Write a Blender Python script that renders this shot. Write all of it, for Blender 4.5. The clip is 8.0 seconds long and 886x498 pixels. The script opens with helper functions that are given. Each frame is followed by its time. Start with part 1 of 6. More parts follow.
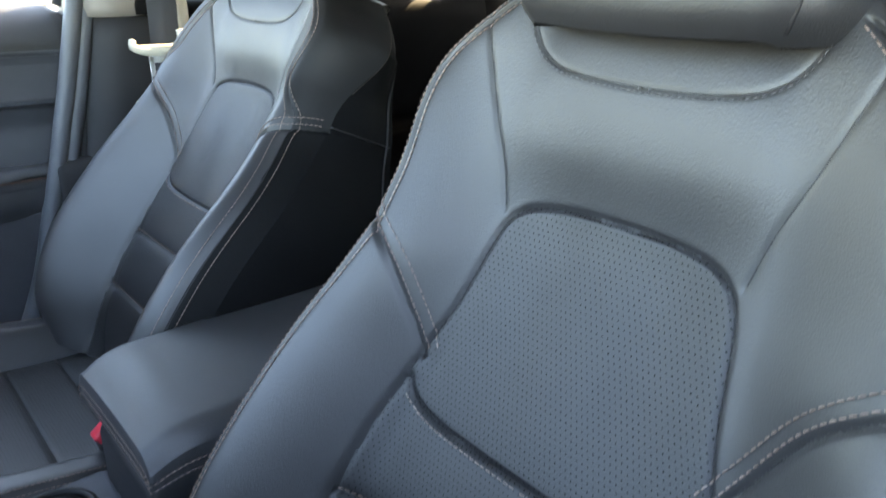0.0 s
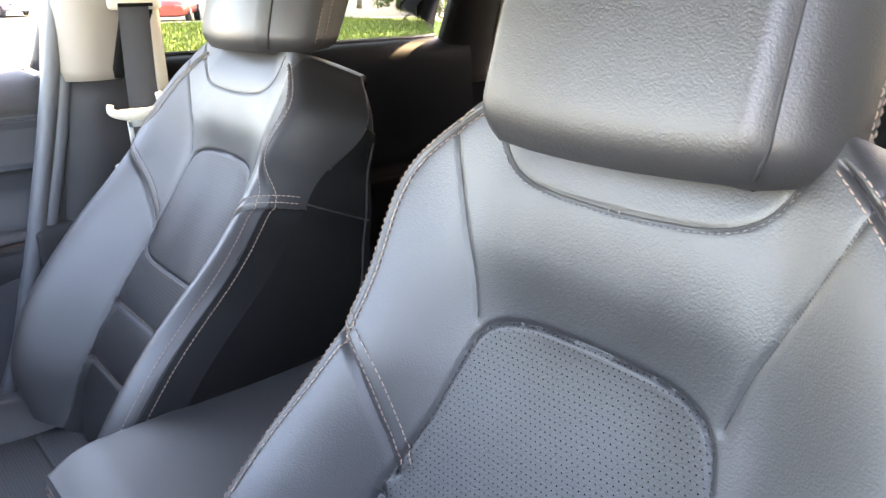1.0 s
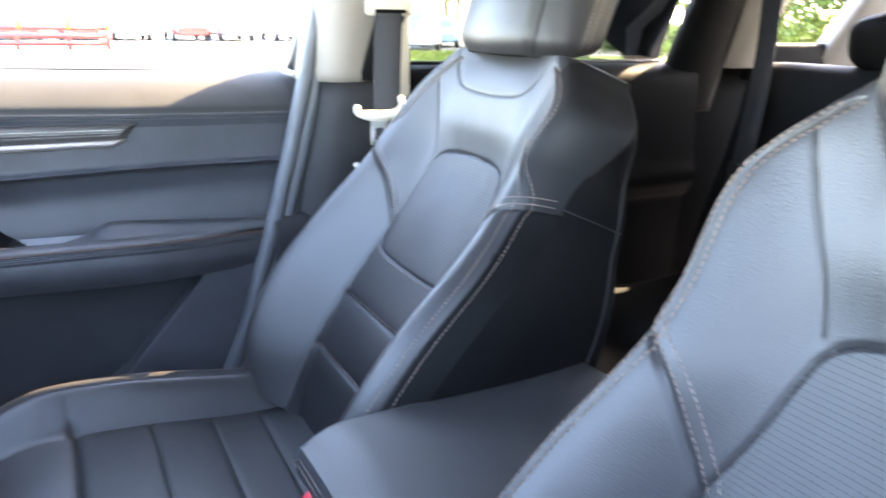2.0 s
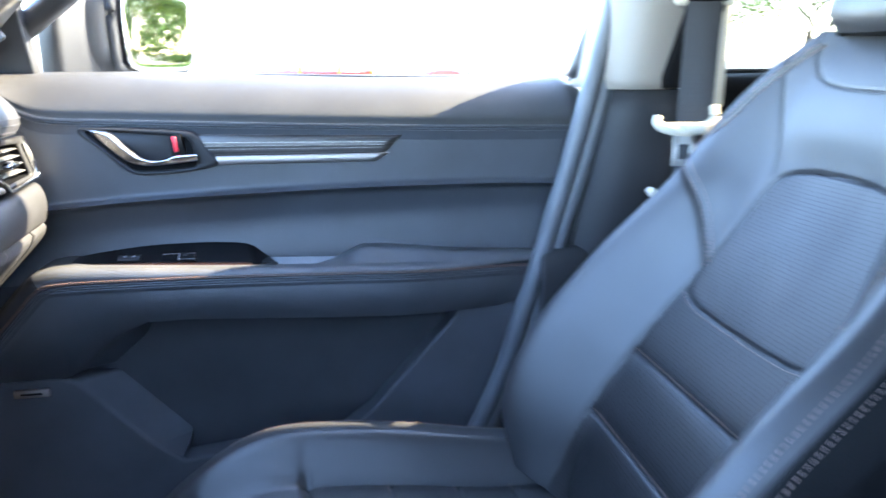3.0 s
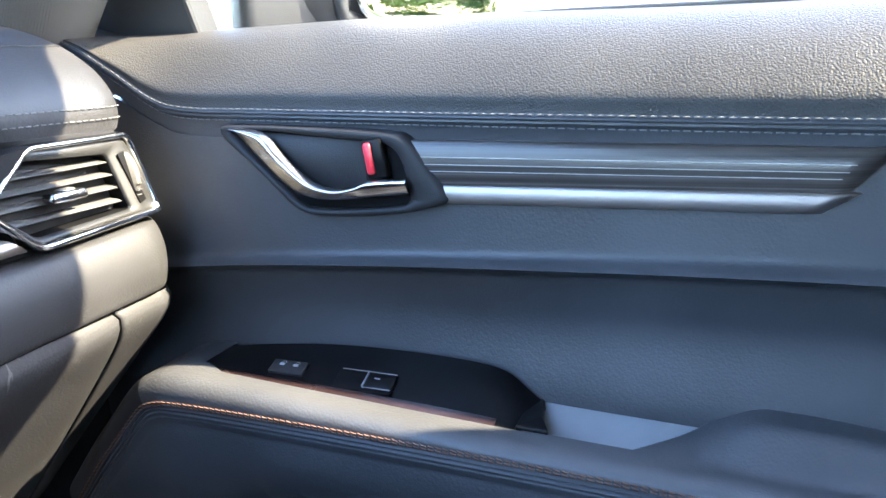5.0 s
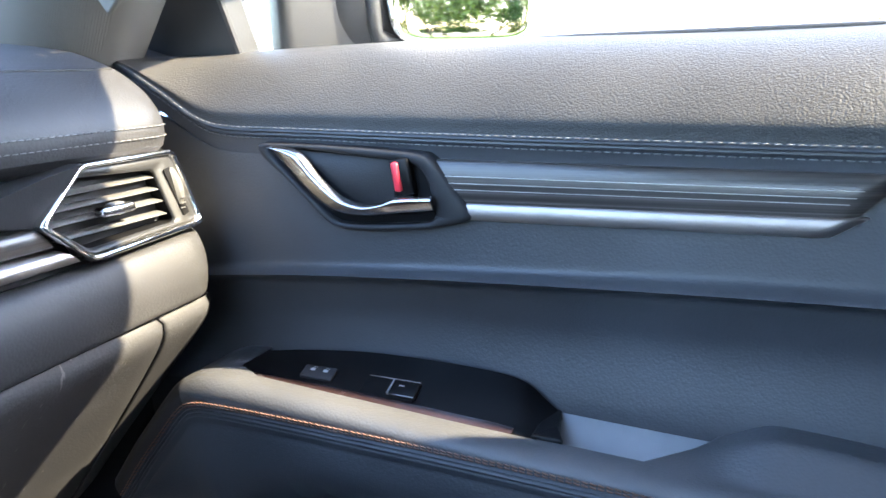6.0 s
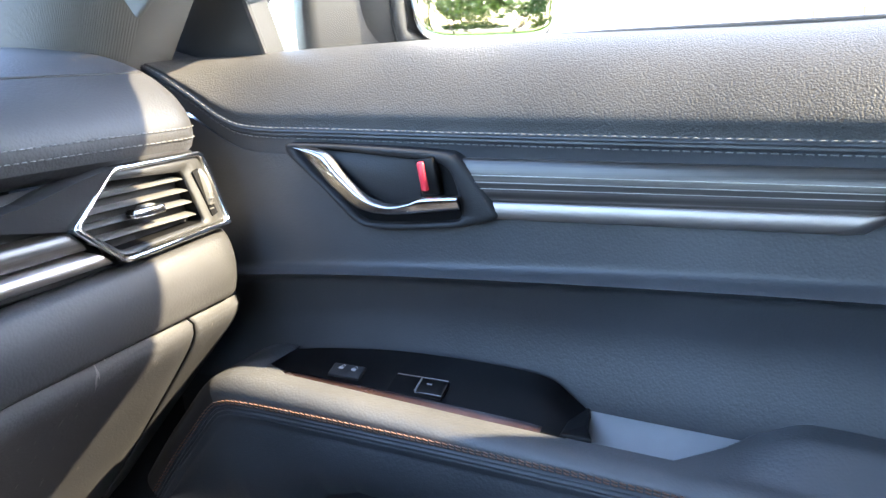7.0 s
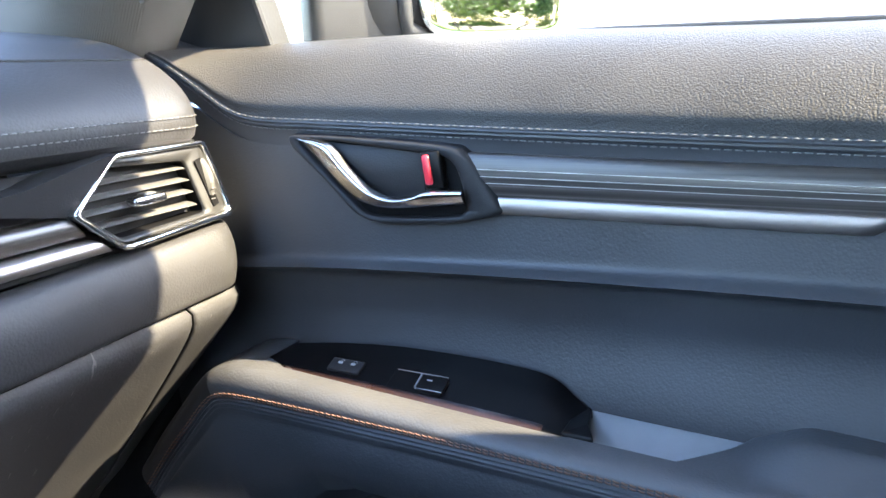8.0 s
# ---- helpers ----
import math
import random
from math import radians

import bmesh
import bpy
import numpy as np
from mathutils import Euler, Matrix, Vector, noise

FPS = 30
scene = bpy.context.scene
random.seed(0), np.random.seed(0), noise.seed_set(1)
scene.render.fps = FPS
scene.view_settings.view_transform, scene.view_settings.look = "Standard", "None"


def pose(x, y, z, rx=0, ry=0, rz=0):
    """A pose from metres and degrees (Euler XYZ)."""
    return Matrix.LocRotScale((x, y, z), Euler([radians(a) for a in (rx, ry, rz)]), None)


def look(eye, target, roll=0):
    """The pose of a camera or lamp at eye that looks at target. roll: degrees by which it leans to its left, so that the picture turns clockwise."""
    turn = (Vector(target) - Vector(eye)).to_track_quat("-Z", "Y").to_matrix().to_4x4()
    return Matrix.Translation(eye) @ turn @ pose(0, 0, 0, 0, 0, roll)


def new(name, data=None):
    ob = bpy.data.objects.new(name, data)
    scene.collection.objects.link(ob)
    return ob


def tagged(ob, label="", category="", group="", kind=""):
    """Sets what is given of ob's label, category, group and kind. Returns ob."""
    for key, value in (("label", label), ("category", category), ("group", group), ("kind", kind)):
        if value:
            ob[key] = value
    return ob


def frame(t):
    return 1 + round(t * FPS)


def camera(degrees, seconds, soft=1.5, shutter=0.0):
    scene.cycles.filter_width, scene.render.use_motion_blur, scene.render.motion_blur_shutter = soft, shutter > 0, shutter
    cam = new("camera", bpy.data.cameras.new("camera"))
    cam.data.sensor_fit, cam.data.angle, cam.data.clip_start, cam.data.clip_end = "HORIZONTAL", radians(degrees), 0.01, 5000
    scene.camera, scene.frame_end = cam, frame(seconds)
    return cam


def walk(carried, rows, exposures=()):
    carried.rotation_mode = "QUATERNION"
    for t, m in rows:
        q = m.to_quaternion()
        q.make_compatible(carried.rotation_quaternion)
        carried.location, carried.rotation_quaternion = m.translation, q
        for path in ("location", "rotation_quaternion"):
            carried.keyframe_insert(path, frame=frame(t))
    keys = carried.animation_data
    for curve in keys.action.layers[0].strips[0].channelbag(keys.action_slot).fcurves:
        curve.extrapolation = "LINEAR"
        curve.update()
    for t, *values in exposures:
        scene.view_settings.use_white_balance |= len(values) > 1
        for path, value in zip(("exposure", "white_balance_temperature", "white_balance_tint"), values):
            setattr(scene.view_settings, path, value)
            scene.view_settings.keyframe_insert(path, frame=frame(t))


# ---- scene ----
cam = camera(62.7, 8.0, soft=1.5, shutter=0.4)
PATH = [
    (0, (-0.731, 0.432, 1.302), (0.669, -0.79, 0.563), 0.4),
    (0.5, (-0.718, 0.4, 1.35), (0.677, -0.842, 0.634), -1.1),
    (1, (-0.712, 0.388, 1.36), (0.697, -0.853, 0.672), -0.6),
    (1.5, (-0.663, 0.401, 1.339), (0.833, -0.757, 0.69), 1.3),
    (2, (-0.625, 0.468, 1.318), (1.052, -0.44, 0.716), 1.2),
    (2.1, (-0.614, 0.468, 1.314), (1.099, -0.383, 0.732), 1.2),
    (2.2, (-0.6, 0.476, 1.306), (1.145, -0.315, 0.733), 0.4),
    (3.3, (-0.203, 0.44, 1.243), (1.717, 0.349, 0.688), 1.0),
    (3.5, (-0.047, 0.397, 1.259), (1.854, 0.489, 0.645), 1.3),
    (4, (0.184, 0.398, 1.219), (2.048, 0.832, 0.638), 2.2),
    (4.5, (0.259, 0.42, 1.195), (2.071, 1.086, 0.67), -0.1),
    (4.7, (0.26, 0.422, 1.195), (2.056, 1.143, 0.688), -1.8),
    (5.8, (0.242, 0.393, 1.218), (1.99, 1.221, 0.708), -3.1),
    (6, (0.242, 0.396, 1.213), (1.976, 1.259, 0.716), -3.0),
    (6.5, (0.245, 0.401, 1.211), (1.95, 1.31, 0.694), -3.5),
    (7, (0.241, 0.399, 1.217), (1.944, 1.316, 0.707), -3.9),
    (7.5, (0.241, 0.402, 1.218), (1.948, 1.312, 0.71), -3.9),
    (8, (0.243, 0.404, 1.21), (1.949, 1.319, 0.707), -2.7),
]
walk(cam, [(t, look(eye, target, roll)) for t, eye, target, roll in PATH], exposures=[(0.0, 4.62, 8000, 13), (0.5, 5.08, 8400, 19), (1.0, 5.20, 8700, 25), (1.5, 5.22, 8300, 21), (2.0, 5.3, 7500, 20), (3.3, 5.08, 5850, 13), (8.0, 4.72, 6400, 13)])

# ---------------------------------------------------------------- world and light
SUN_DIR = Vector((0.20, -1.24, 1.0)).normalized()
world = bpy.data.worlds.new("sky")
scene.world = world
world.use_nodes = True
wn, wl = world.node_tree.nodes, world.node_tree.links
wn.clear()
sky = wn.new("ShaderNodeTexSky")
sky.sky_type = "NISHITA"
sky.sun_disc = False
sky.sun_elevation = math.asin(SUN_DIR.z)
sky.sun_rotation = math.atan2(SUN_DIR.x, SUN_DIR.y)
bg = wn.new("ShaderNodeBackground")
bg.inputs["Strength"].default_value = 0.15
wo = wn.new("ShaderNodeOutputWorld")
wl.new(sky.outputs[0], bg.inputs[0])
wl.new(bg.outputs[0], wo.inputs[0])

sun_data = bpy.data.lights.new("sun", "SUN")
sun_data.energy = 2.1
sun_data.angle = radians(0.53)
sun_data.color = (1.0, 0.85, 0.56)
sun = new("sun", sun_data)
sun.matrix_world = look(SUN_DIR * 40, (0, 0, 0))
sun["kind"] = "structure"


# ---------------------------------------------------------------- materials
def mat(name, color, rough=0.5, metal=0.0, spec=0.5, coat=0.0):
    m = bpy.data.materials.new(name)
    m.use_nodes = True
    b = m.node_tree.nodes["Principled BSDF"]
    b.inputs["Base Color"].default_value = (*color, 1)
    b.inputs["Roughness"].default_value = rough
    b.inputs["Metallic"].default_value = metal
    b.inputs["Specular IOR Level"].default_value = spec
    b.inputs["Coat Weight"].default_value = coat
    m["base"] = color
    return m


def node(m, kind, **vals):
    n = m.node_tree.nodes.new(kind)
    for k, v in vals.items():
        n.inputs[k.replace("_", " ")].default_value = v
    return n


def link(m, a, b):
    m.node_tree.links.new(a, b)


def coords(m):
    return m.node_tree.nodes.new("ShaderNodeTexCoord").outputs["Object"]


def math_node(m, op, a, b=None):
    n = m.node_tree.nodes.new("ShaderNodeMath")
    n.operation = op
    for i, v in enumerate((a, b)):
        if v is None:
            continue
        if isinstance(v, (int, float)):
            n.inputs[i].default_value = v
        else:
            link(m, v, n.inputs[i])
    return n.outputs[0]


def ramp(m, fac, stops):
    n = m.node_tree.nodes.new("ShaderNodeValToRGB")
    while len(n.color_ramp.elements) < len(stops):
        n.color_ramp.elements.new(0.5)
    for e, (p, c) in zip(n.color_ramp.elements, stops):
        e.position, e.color = p, (*c, 1)
    link(m, fac, n.inputs[0])
    return n.outputs[0]


def bump(m, height, strength, dist):
    b = m.node_tree.nodes["Principled BSDF"]
    n = m.node_tree.nodes.new("ShaderNodeBump")
    n.inputs["Strength"].default_value = strength
    n.inputs["Distance"].default_value = dist
    link(m, height, n.inputs["Height"])
    link(m, n.outputs[0], b.inputs["Normal"])


def vary(m, scale, amount, detail=4.0):
    """Two scales of slight colour and gloss variation round the base colour."""
    b = m.node_tree.nodes["Principled BSDF"]
    c = tuple(m["base"])
    big = node(m, "ShaderNodeTexNoise", Scale=scale, Detail=detail)
    link(m, coords(m), big.inputs["Vector"])
    lo, hi = tuple(v * (1 - amount) for v in c), tuple(min(1, v * (1 + amount)) for v in c)
    link(m, ramp(m, big.outputs[0], [(0.3, lo), (0.7, hi)]), b.inputs["Base Color"])
    r = b.inputs["Roughness"].default_value
    rr = math_node(m, "ADD", math_node(m, "MULTIPLY", big.outputs[0], 0.16), r - 0.08)
    link(m, rr, b.inputs["Roughness"])


def grained(name, color, rough, cell=520, depth=0.25, dist=0.0006, spec=0.5, amount=0.2, wrinkle=0.3):
    """Leather or moulded skin: small pebbles, a few wrinkles, slow patches."""
    m = mat(name, color, rough, spec=spec)
    vary(m, 9, amount)
    co = coords(m)
    warp = node(m, "ShaderNodeTexNoise", Scale=cell * 0.35, Detail=2.0)
    link(m, co, warp.inputs["Vector"])
    mix = m.node_tree.nodes.new("ShaderNodeVectorMath")
    mix.operation = "MULTIPLY_ADD"
    link(m, warp.outputs["Color"], mix.inputs[0])
    mix.inputs[1].default_value = (1.2 / cell,) * 3
    link(m, co, mix.inputs[2])
    v = node(m, "ShaderNodeTexVoronoi", Scale=cell)
    v.feature = "F1"
    link(m, mix.outputs[0], v.inputs["Vector"])
    wr = node(m, "ShaderNodeTexNoise", Scale=60.0, Detail=5.0, Roughness=0.6)
    link(m, co, wr.inputs["Vector"])
    h = math_node(m, "ADD", math_node(m, "MULTIPLY", v.outputs["Distance"], -1.0), math_node(m, "MULTIPLY", wr.outputs[0], wrinkle))
    bump(m, h, depth, dist)
    return m


leather = grained("black leather", (0.019, 0.019, 0.020), 0.44, cell=720, depth=0.24, dist=0.0006, spec=0.70, wrinkle=0.02, amount=0.12)
lid_leather = grained("smooth lid leather", (0.030, 0.030, 0.032), 0.50, cell=720, depth=0.22, spec=0.60, wrinkle=0.06)
# the same leather in two darker copies, for seat faces turned from the light
leather_half_shaded = grained("black leather with half shade in its colour", (0.011, 0.011, 0.0115), 0.50, cell=600, depth=0.22, spec=0.28, wrinkle=0.02)
leather_shaded = grained("black leather with shade in its colour", (0.006, 0.006, 0.0062), 0.60, cell=560, depth=0.25, spec=0.10)
# far darker than door_skin: the dim rear cabin is put into this colour
rear_skin_shaded = grained("black rear skin with shade in its colour", (0.005, 0.005, 0.0055), 0.6, cell=430, depth=0.25, spec=0.05)
seal_rubber = grained("blue-grey door seal", (0.085, 0.090, 0.100), 0.48, cell=300, depth=0.1)
door_skin = grained("black moulded door skin", (0.040, 0.042, 0.047), 0.46, cell=520, depth=0.25, dist=0.0006, spec=0.50, wrinkle=0.08)
# paler copy of door_skin; light falling on the armrest's top is in the colour
armrest_skin_lit = grained("black armrest skin paled for light from above", (0.058, 0.059, 0.063), 0.46, cell=430, depth=0.28, dist=0.0006, spec=0.50, wrinkle=0.08)
pad_skin = grained("black coarse-grained padded skin", (0.034, 0.033, 0.032), 0.58, cell=720, depth=0.50, dist=0.0008, spec=0.30, wrinkle=0.0)
dash_skin = grained("black dashboard skin", (0.032, 0.032, 0.034), 0.55, cell=480, depth=0.25, spec=0.35)
plastic_dark = grained("dark grained plastic", (0.018, 0.018, 0.020), 0.55, cell=700, depth=0.15, spec=0.28)
plastic_lower = grained("dark lower plastic", (0.048, 0.050, 0.057), 0.60, cell=500, depth=0.2, spec=0.35)
plastic_recess = grained("dark pocket plastic", (0.031, 0.032, 0.036), 0.60, cell=500, depth=0.2, spec=0.3)
pillar_dark = grained("dark pillar plastic", (0.024, 0.024, 0.026), 0.60, cell=500, depth=0.2, spec=0.25)
gloss_black = mat("satin black switch plastic", (0.004, 0.004, 0.0045), 0.40, spec=0.15)
vary(gloss_black, 30, 0.2)
recess_black = mat("matt black recess", (0.004, 0.004, 0.0045), 0.7, spec=0.1)
vary(recess_black, 20, 0.2)
satin_chrome = mat("satin chrome", (0.52, 0.52, 0.53), 0.22, metal=1.0)
vary(satin_chrome, 30, 0.06)
chrome = mat("polished chrome", (0.74, 0.74, 0.75), 0.11, metal=1.0)
vary(chrome, 40, 0.05)
satin = mat("satin silver trim", (0.35, 0.315, 0.30), 0.48, metal=1.0)
vary(satin, 25, 0.06)
thread_tan = mat("tan thread", (0.23, 0.165, 0.135), 0.8)
vary(thread_tan, 300, 0.3)
thread_grey = mat("grey thread", (0.115, 0.115, 0.116), 0.8)
vary(thread_grey, 300, 0.3)
thread_orange = mat("copper thread", (0.155, 0.085, 0.060), 0.8)
vary(thread_orange, 300, 0.3)
thread_dim = mat("dull brown thread", (0.07, 0.055, 0.048), 0.8)
vary(thread_dim, 300, 0.3)
thread_dark = mat("dark thread", (0.012, 0.012, 0.013), 0.7)
vary(thread_dark, 300, 0.3)
red_plastic = mat("red plastic", (0.60, 0.03, 0.05), 0.35)
vary(red_plastic, 60, 0.1)
white_mark = mat("pale print", (0.30, 0.30, 0.31), 0.5)
vary(white_mark, 60, 0.05)
beige_plastic = grained("beige plastic", (0.60, 0.55, 0.45), 0.5, cell=600, depth=0.12, amount=0.06)
beige_pillar = grained("greige pillar trim", (0.23, 0.205, 0.18), 0.6, cell=500, depth=0.15, amount=0.06)
webbing = mat("black belt webbing", (0.018, 0.018, 0.020), 0.65)
rubber = grained("black rubber seal", (0.035, 0.037, 0.041), 0.38, cell=300, depth=0.1)
carpet = grained("black carpet", (0.015, 0.015, 0.016), 0.95, cell=900, depth=0.8, dist=0.002, spec=0.1)
body_paint = mat("grey body paint", (0.18, 0.20, 0.23), 0.3, metal=0.4, coat=0.6)
vary(body_paint, 12, 0.06)


def woven(name, color, scale, strength, axis_a="X", axis_b="Z"):
    """A cloth of crossing threads."""
    m = mat(name, color, 0.9, spec=0.15)
    vary(m, 6, 0.08)
    sep = m.node_tree.nodes.new("ShaderNodeSeparateXYZ")
    link(m, coords(m), sep.inputs[0])
    s1 = math_node(m, "SINE", math_node(m, "MULTIPLY", sep.outputs[axis_a], scale))
    s2 = math_node(m, "SINE", math_node(m, "MULTIPLY", sep.outputs[axis_b], scale))
    bump(m, math_node(m, "MULTIPLY", s1, s2), strength, 0.0008)
    return m


headliner_cloth = woven("light grey headliner cloth", (0.50, 0.48, 0.44), 2400, 0.4, "X", "Y")
pillar_cloth = woven("light woven pillar cloth", (0.13, 0.126, 0.119), 4200, 0.5, "Y", "Z")
sep = webbing.node_tree.nodes.new("ShaderNodeSeparateXYZ")
link(webbing, coords(webbing), sep.inputs[0])
bump(webbing, math_node(webbing, "SINE", math_node(webbing, "MULTIPLY", sep.outputs["Z"], 3600)), 0.4, 0.0006)


def perforated(name, color, axis="Z", pitch=0.0045, radius=0.00055):
    """The same leather, punched with rows of small holes."""
    m = grained(name, color, 0.44, cell=720, depth=0.24, dist=0.0006, spec=0.70, wrinkle=0.02, amount=0.12)
    b = m.node_tree.nodes["Principled BSDF"]
    sp = m.node_tree.nodes.new("ShaderNodeSeparateXYZ")
    link(m, coords(m), sp.inputs[0])
    q = 1.0 / pitch
    row = math_node(m, "MULTIPLY", sp.outputs[axis], q)
    col = math_node(m, "MULTIPLY", sp.outputs["X"], q)
    odd = math_node(m, "MULTIPLY", math_node(m, "FLOORED_MODULO", math_node(m, "FLOOR", row), 2.0), 0.5)
    fx = math_node(m, "SUBTRACT", math_node(m, "FRACT", math_node(m, "ADD", col, odd)), 0.5)
    fz = math_node(m, "SUBTRACT", math_node(m, "FRACT", row), 0.5)
    d = math_node(m, "SQRT", math_node(m, "ADD", math_node(m, "MULTIPLY", fx, fx), math_node(m, "MULTIPLY", fz, fz)))
    hole = math_node(m, "LESS_THAN", d, radius / pitch)
    old = b.inputs["Base Color"].links[0].from_socket
    mx = m.node_tree.nodes.new("ShaderNodeMix")
    mx.data_type = "RGBA"
    link(m, hole, mx.inputs["Factor"])
    link(m, old, mx.inputs[6])
    mx.inputs[7].default_value = (0.005, 0.005, 0.005, 1)
    link(m, mx.outputs[2], b.inputs["Base Color"])
    sp2 = math_node(m, "MULTIPLY", math_node(m, "SUBTRACT", 1.0, hole), 0.52)
    link(m, sp2, b.inputs["Specular IOR Level"])
    return m


leather_perf = perforated("perforated black leather", (0.010, 0.010, 0.011))
leather_perf_flat = perforated("perforated black cushion leather", (0.014, 0.014, 0.0145), "Y")


def wood(name):
    m = mat(name, (0.06, 0.055, 0.055), 0.34, coat=0.12)
    b = m.node_tree.nodes["Principled BSDF"]
    mp = m.node_tree.nodes.new("ShaderNodeMapping")
    mp.inputs["Scale"].default_value = (0.5, 0.5, 120.0)
    link(m, coords(m), mp.inputs[0])
    n = node(m, "ShaderNodeTexNoise", Scale=3.0, Detail=4.0, Roughness=0.6)
    link(m, mp.outputs[0], n.inputs["Vector"])
    link(m, ramp(m, n.outputs[0], [(0.34, (0.014, 0.012, 0.011)), (0.48, (0.040, 0.034, 0.031)), (0.58, (0.060, 0.052, 0.047)), (0.66, (0.11, 0.10, 0.095))]), b.inputs["Base Color"])
    bump(m, n.outputs[0], 0.1, 0.0004)
    return m


def scuffed(name, color):
    """Moulded skin with short pale scratches."""
    m = grained(name, color, 0.55, cell=480, depth=0.25, spec=0.35)
    b = m.node_tree.nodes["Principled BSDF"]
    mp = m.node_tree.nodes.new("ShaderNodeMapping")
    mp.inputs["Rotation"].default_value = (0.6, 0.3, 0.5)
    mp.inputs["Scale"].default_value = (260.0, 40.0, 36.0)
    link(m, coords(m), mp.inputs[0])
    n = node(m, "ShaderNodeTexNoise", Scale=1.0, Detail=2.0)
    link(m, mp.outputs[0], n.inputs["Vector"])
    area = node(m, "ShaderNodeTexNoise", Scale=14.0, Detail=2.0)
    link(m, coords(m), area.inputs["Vector"])
    hit = math_node(m, "MULTIPLY", math_node(m, "GREATER_THAN", n.outputs[0], 0.70), math_node(m, "GREATER_THAN", area.outputs[0], 0.52))
    old = b.inputs["Base Color"].links[0].from_socket
    mx = m.node_tree.nodes.new("ShaderNodeMix")
    mx.data_type = "RGBA"
    link(m, hit, mx.inputs["Factor"])
    link(m, old, mx.inputs[6])
    mx.inputs[7].default_value = (0.13, 0.125, 0.12, 1)
    link(m, mx.outputs[2], b.inputs["Base Color"])
    return m


scuffed_skin = scuffed("scuffed black skin", (0.042, 0.042, 0.045))
wood_trim = wood("dark streaked wood trim")
inlay_line = mat("pale inlay metal", (0.36, 0.35, 0.33), 0.45, metal=0.5)
vary(inlay_line, 40, 0.2)


def glass_material(name, tint):
    m = bpy.data.materials.new(name)
    m.use_nodes = True
    nt = m.node_tree
    nt.nodes.clear()
    out = nt.nodes.new("ShaderNodeOutputMaterial")
    tr = nt.nodes.new("ShaderNodeBsdfTransparent")
    tr.inputs[0].default_value = (*tint, 1)
    gl = nt.nodes.new("ShaderNodeBsdfGlossy")
    gl.inputs["Roughness"].default_value = 0.02
    fr = nt.nodes.new("ShaderNodeFresnel")
    fr.inputs[0].default_value = 1.45
    mx = nt.nodes.new("ShaderNodeMixShader")
    for a, b in ((fr.outputs[0], mx.inputs[0]), (tr.outputs[0], mx.inputs[1]), (gl.outputs[0], mx.inputs[2]), (mx.outputs[0], out.inputs[0])):
        nt.links.new(a, b)
    return m


glass = glass_material("window glass", (0.90, 0.94, 0.92))
dark_glass = glass_material("tinted rear glass", (0.33, 0.36, 0.33))
black_glass = glass_material("very dark privacy glass", (0.05, 0.055, 0.05))
mirror_glass = mat("mirror glass", (0.50, 0.49, 0.44), 0.03, metal=1.0)


# ---------------------------------------------------------------- mesh helpers
def empty(name, m, label, category, group="", kind=""):
    ob = new(name)
    ob.empty_display_size = 0.05
    ob.matrix_world = m
    return tagged(ob, label, category, group, kind)


def mesh_of(name, verts, faces, material, smooth=True):
    me = bpy.data.meshes.new(name)
    me.from_pydata([tuple(v) for v in verts], [], [tuple(f) for f in faces])
    if smooth:
        me.shade_smooth()
    me.materials.append(material)
    return me


def finish(name, me, parent, label=""):
    ob = new(name, me)
    if name == "stitching":
        ob["kind"] = "stuff"
    if parent is not None:
        ob.parent = parent
    return tagged(ob, label) if label else ob


def part(name, bm, material, parent, label="", smooth=True):
    """Links a bmesh as ONE mesh object under a thing or a part."""
    me = bpy.data.meshes.new(name)
    bmesh.ops.recalc_face_normals(bm, faces=bm.faces)
    bm.to_mesh(me)
    bm.free()
    if smooth:
        me.shade_smooth()
    me.materials.append(material)
    return finish(name, me, parent, label)


def box(sx, sy, sz, at=(0, 0, 0), bevel=0.004, seg=2, rot=None):
    bm = bmesh.new()
    bmesh.ops.create_cube(bm, size=1.0, matrix=Matrix.Diagonal((sx, sy, sz, 1)))
    if bevel:
        bmesh.ops.bevel(bm, geom=bm.edges[:], offset=bevel, segments=seg, affect="EDGES", profile=0.5)
    m = Matrix.Translation(at)
    if rot is not None:
        m = m @ rot.to_4x4()
    bmesh.ops.transform(bm, matrix=m, verts=bm.verts)
    return bm


def cyl(r1, r2, depth, at=(0, 0, 0), axis="Z", seg=20):
    bm = bmesh.new()
    bmesh.ops.create_cone(bm, cap_ends=True, segments=seg, radius1=r1, radius2=r2, depth=depth)
    q = {"Z": Matrix(), "X": Matrix.Rotation(math.pi / 2, 4, "Y"), "Y": Matrix.Rotation(math.pi / 2, 4, "X")}[axis]
    bmesh.ops.transform(bm, matrix=Matrix.Translation(at) @ q, verts=bm.verts)
    return bm


def grid_faces(rows, cols, keep=None, flip=False):
    fs = []
    for i in range(rows - 1):
        for j in range(cols - 1):
            if keep is not None and not keep[i, j]:
                continue
            q = (i * cols + j, i * cols + j + 1, (i + 1) * cols + j + 1, (i + 1) * cols + j)
            fs.append(q[::-1] if flip else q)
    return fs


def grid_mesh(name, pts, material, keep=None, flip=False, smooth=True):
    """A mesh from an array of points rows x cols x 3; keep picks faces."""
    rows, cols = pts.shape[:2]
    fs = np.array(grid_faces(rows, cols, keep, flip), int).reshape(-1, 4)
    used, back = np.unique(fs, return_inverse=True)
    return mesh_of(name, pts.reshape(-1, 3)[used], back.reshape(-1, 4), material, smooth)


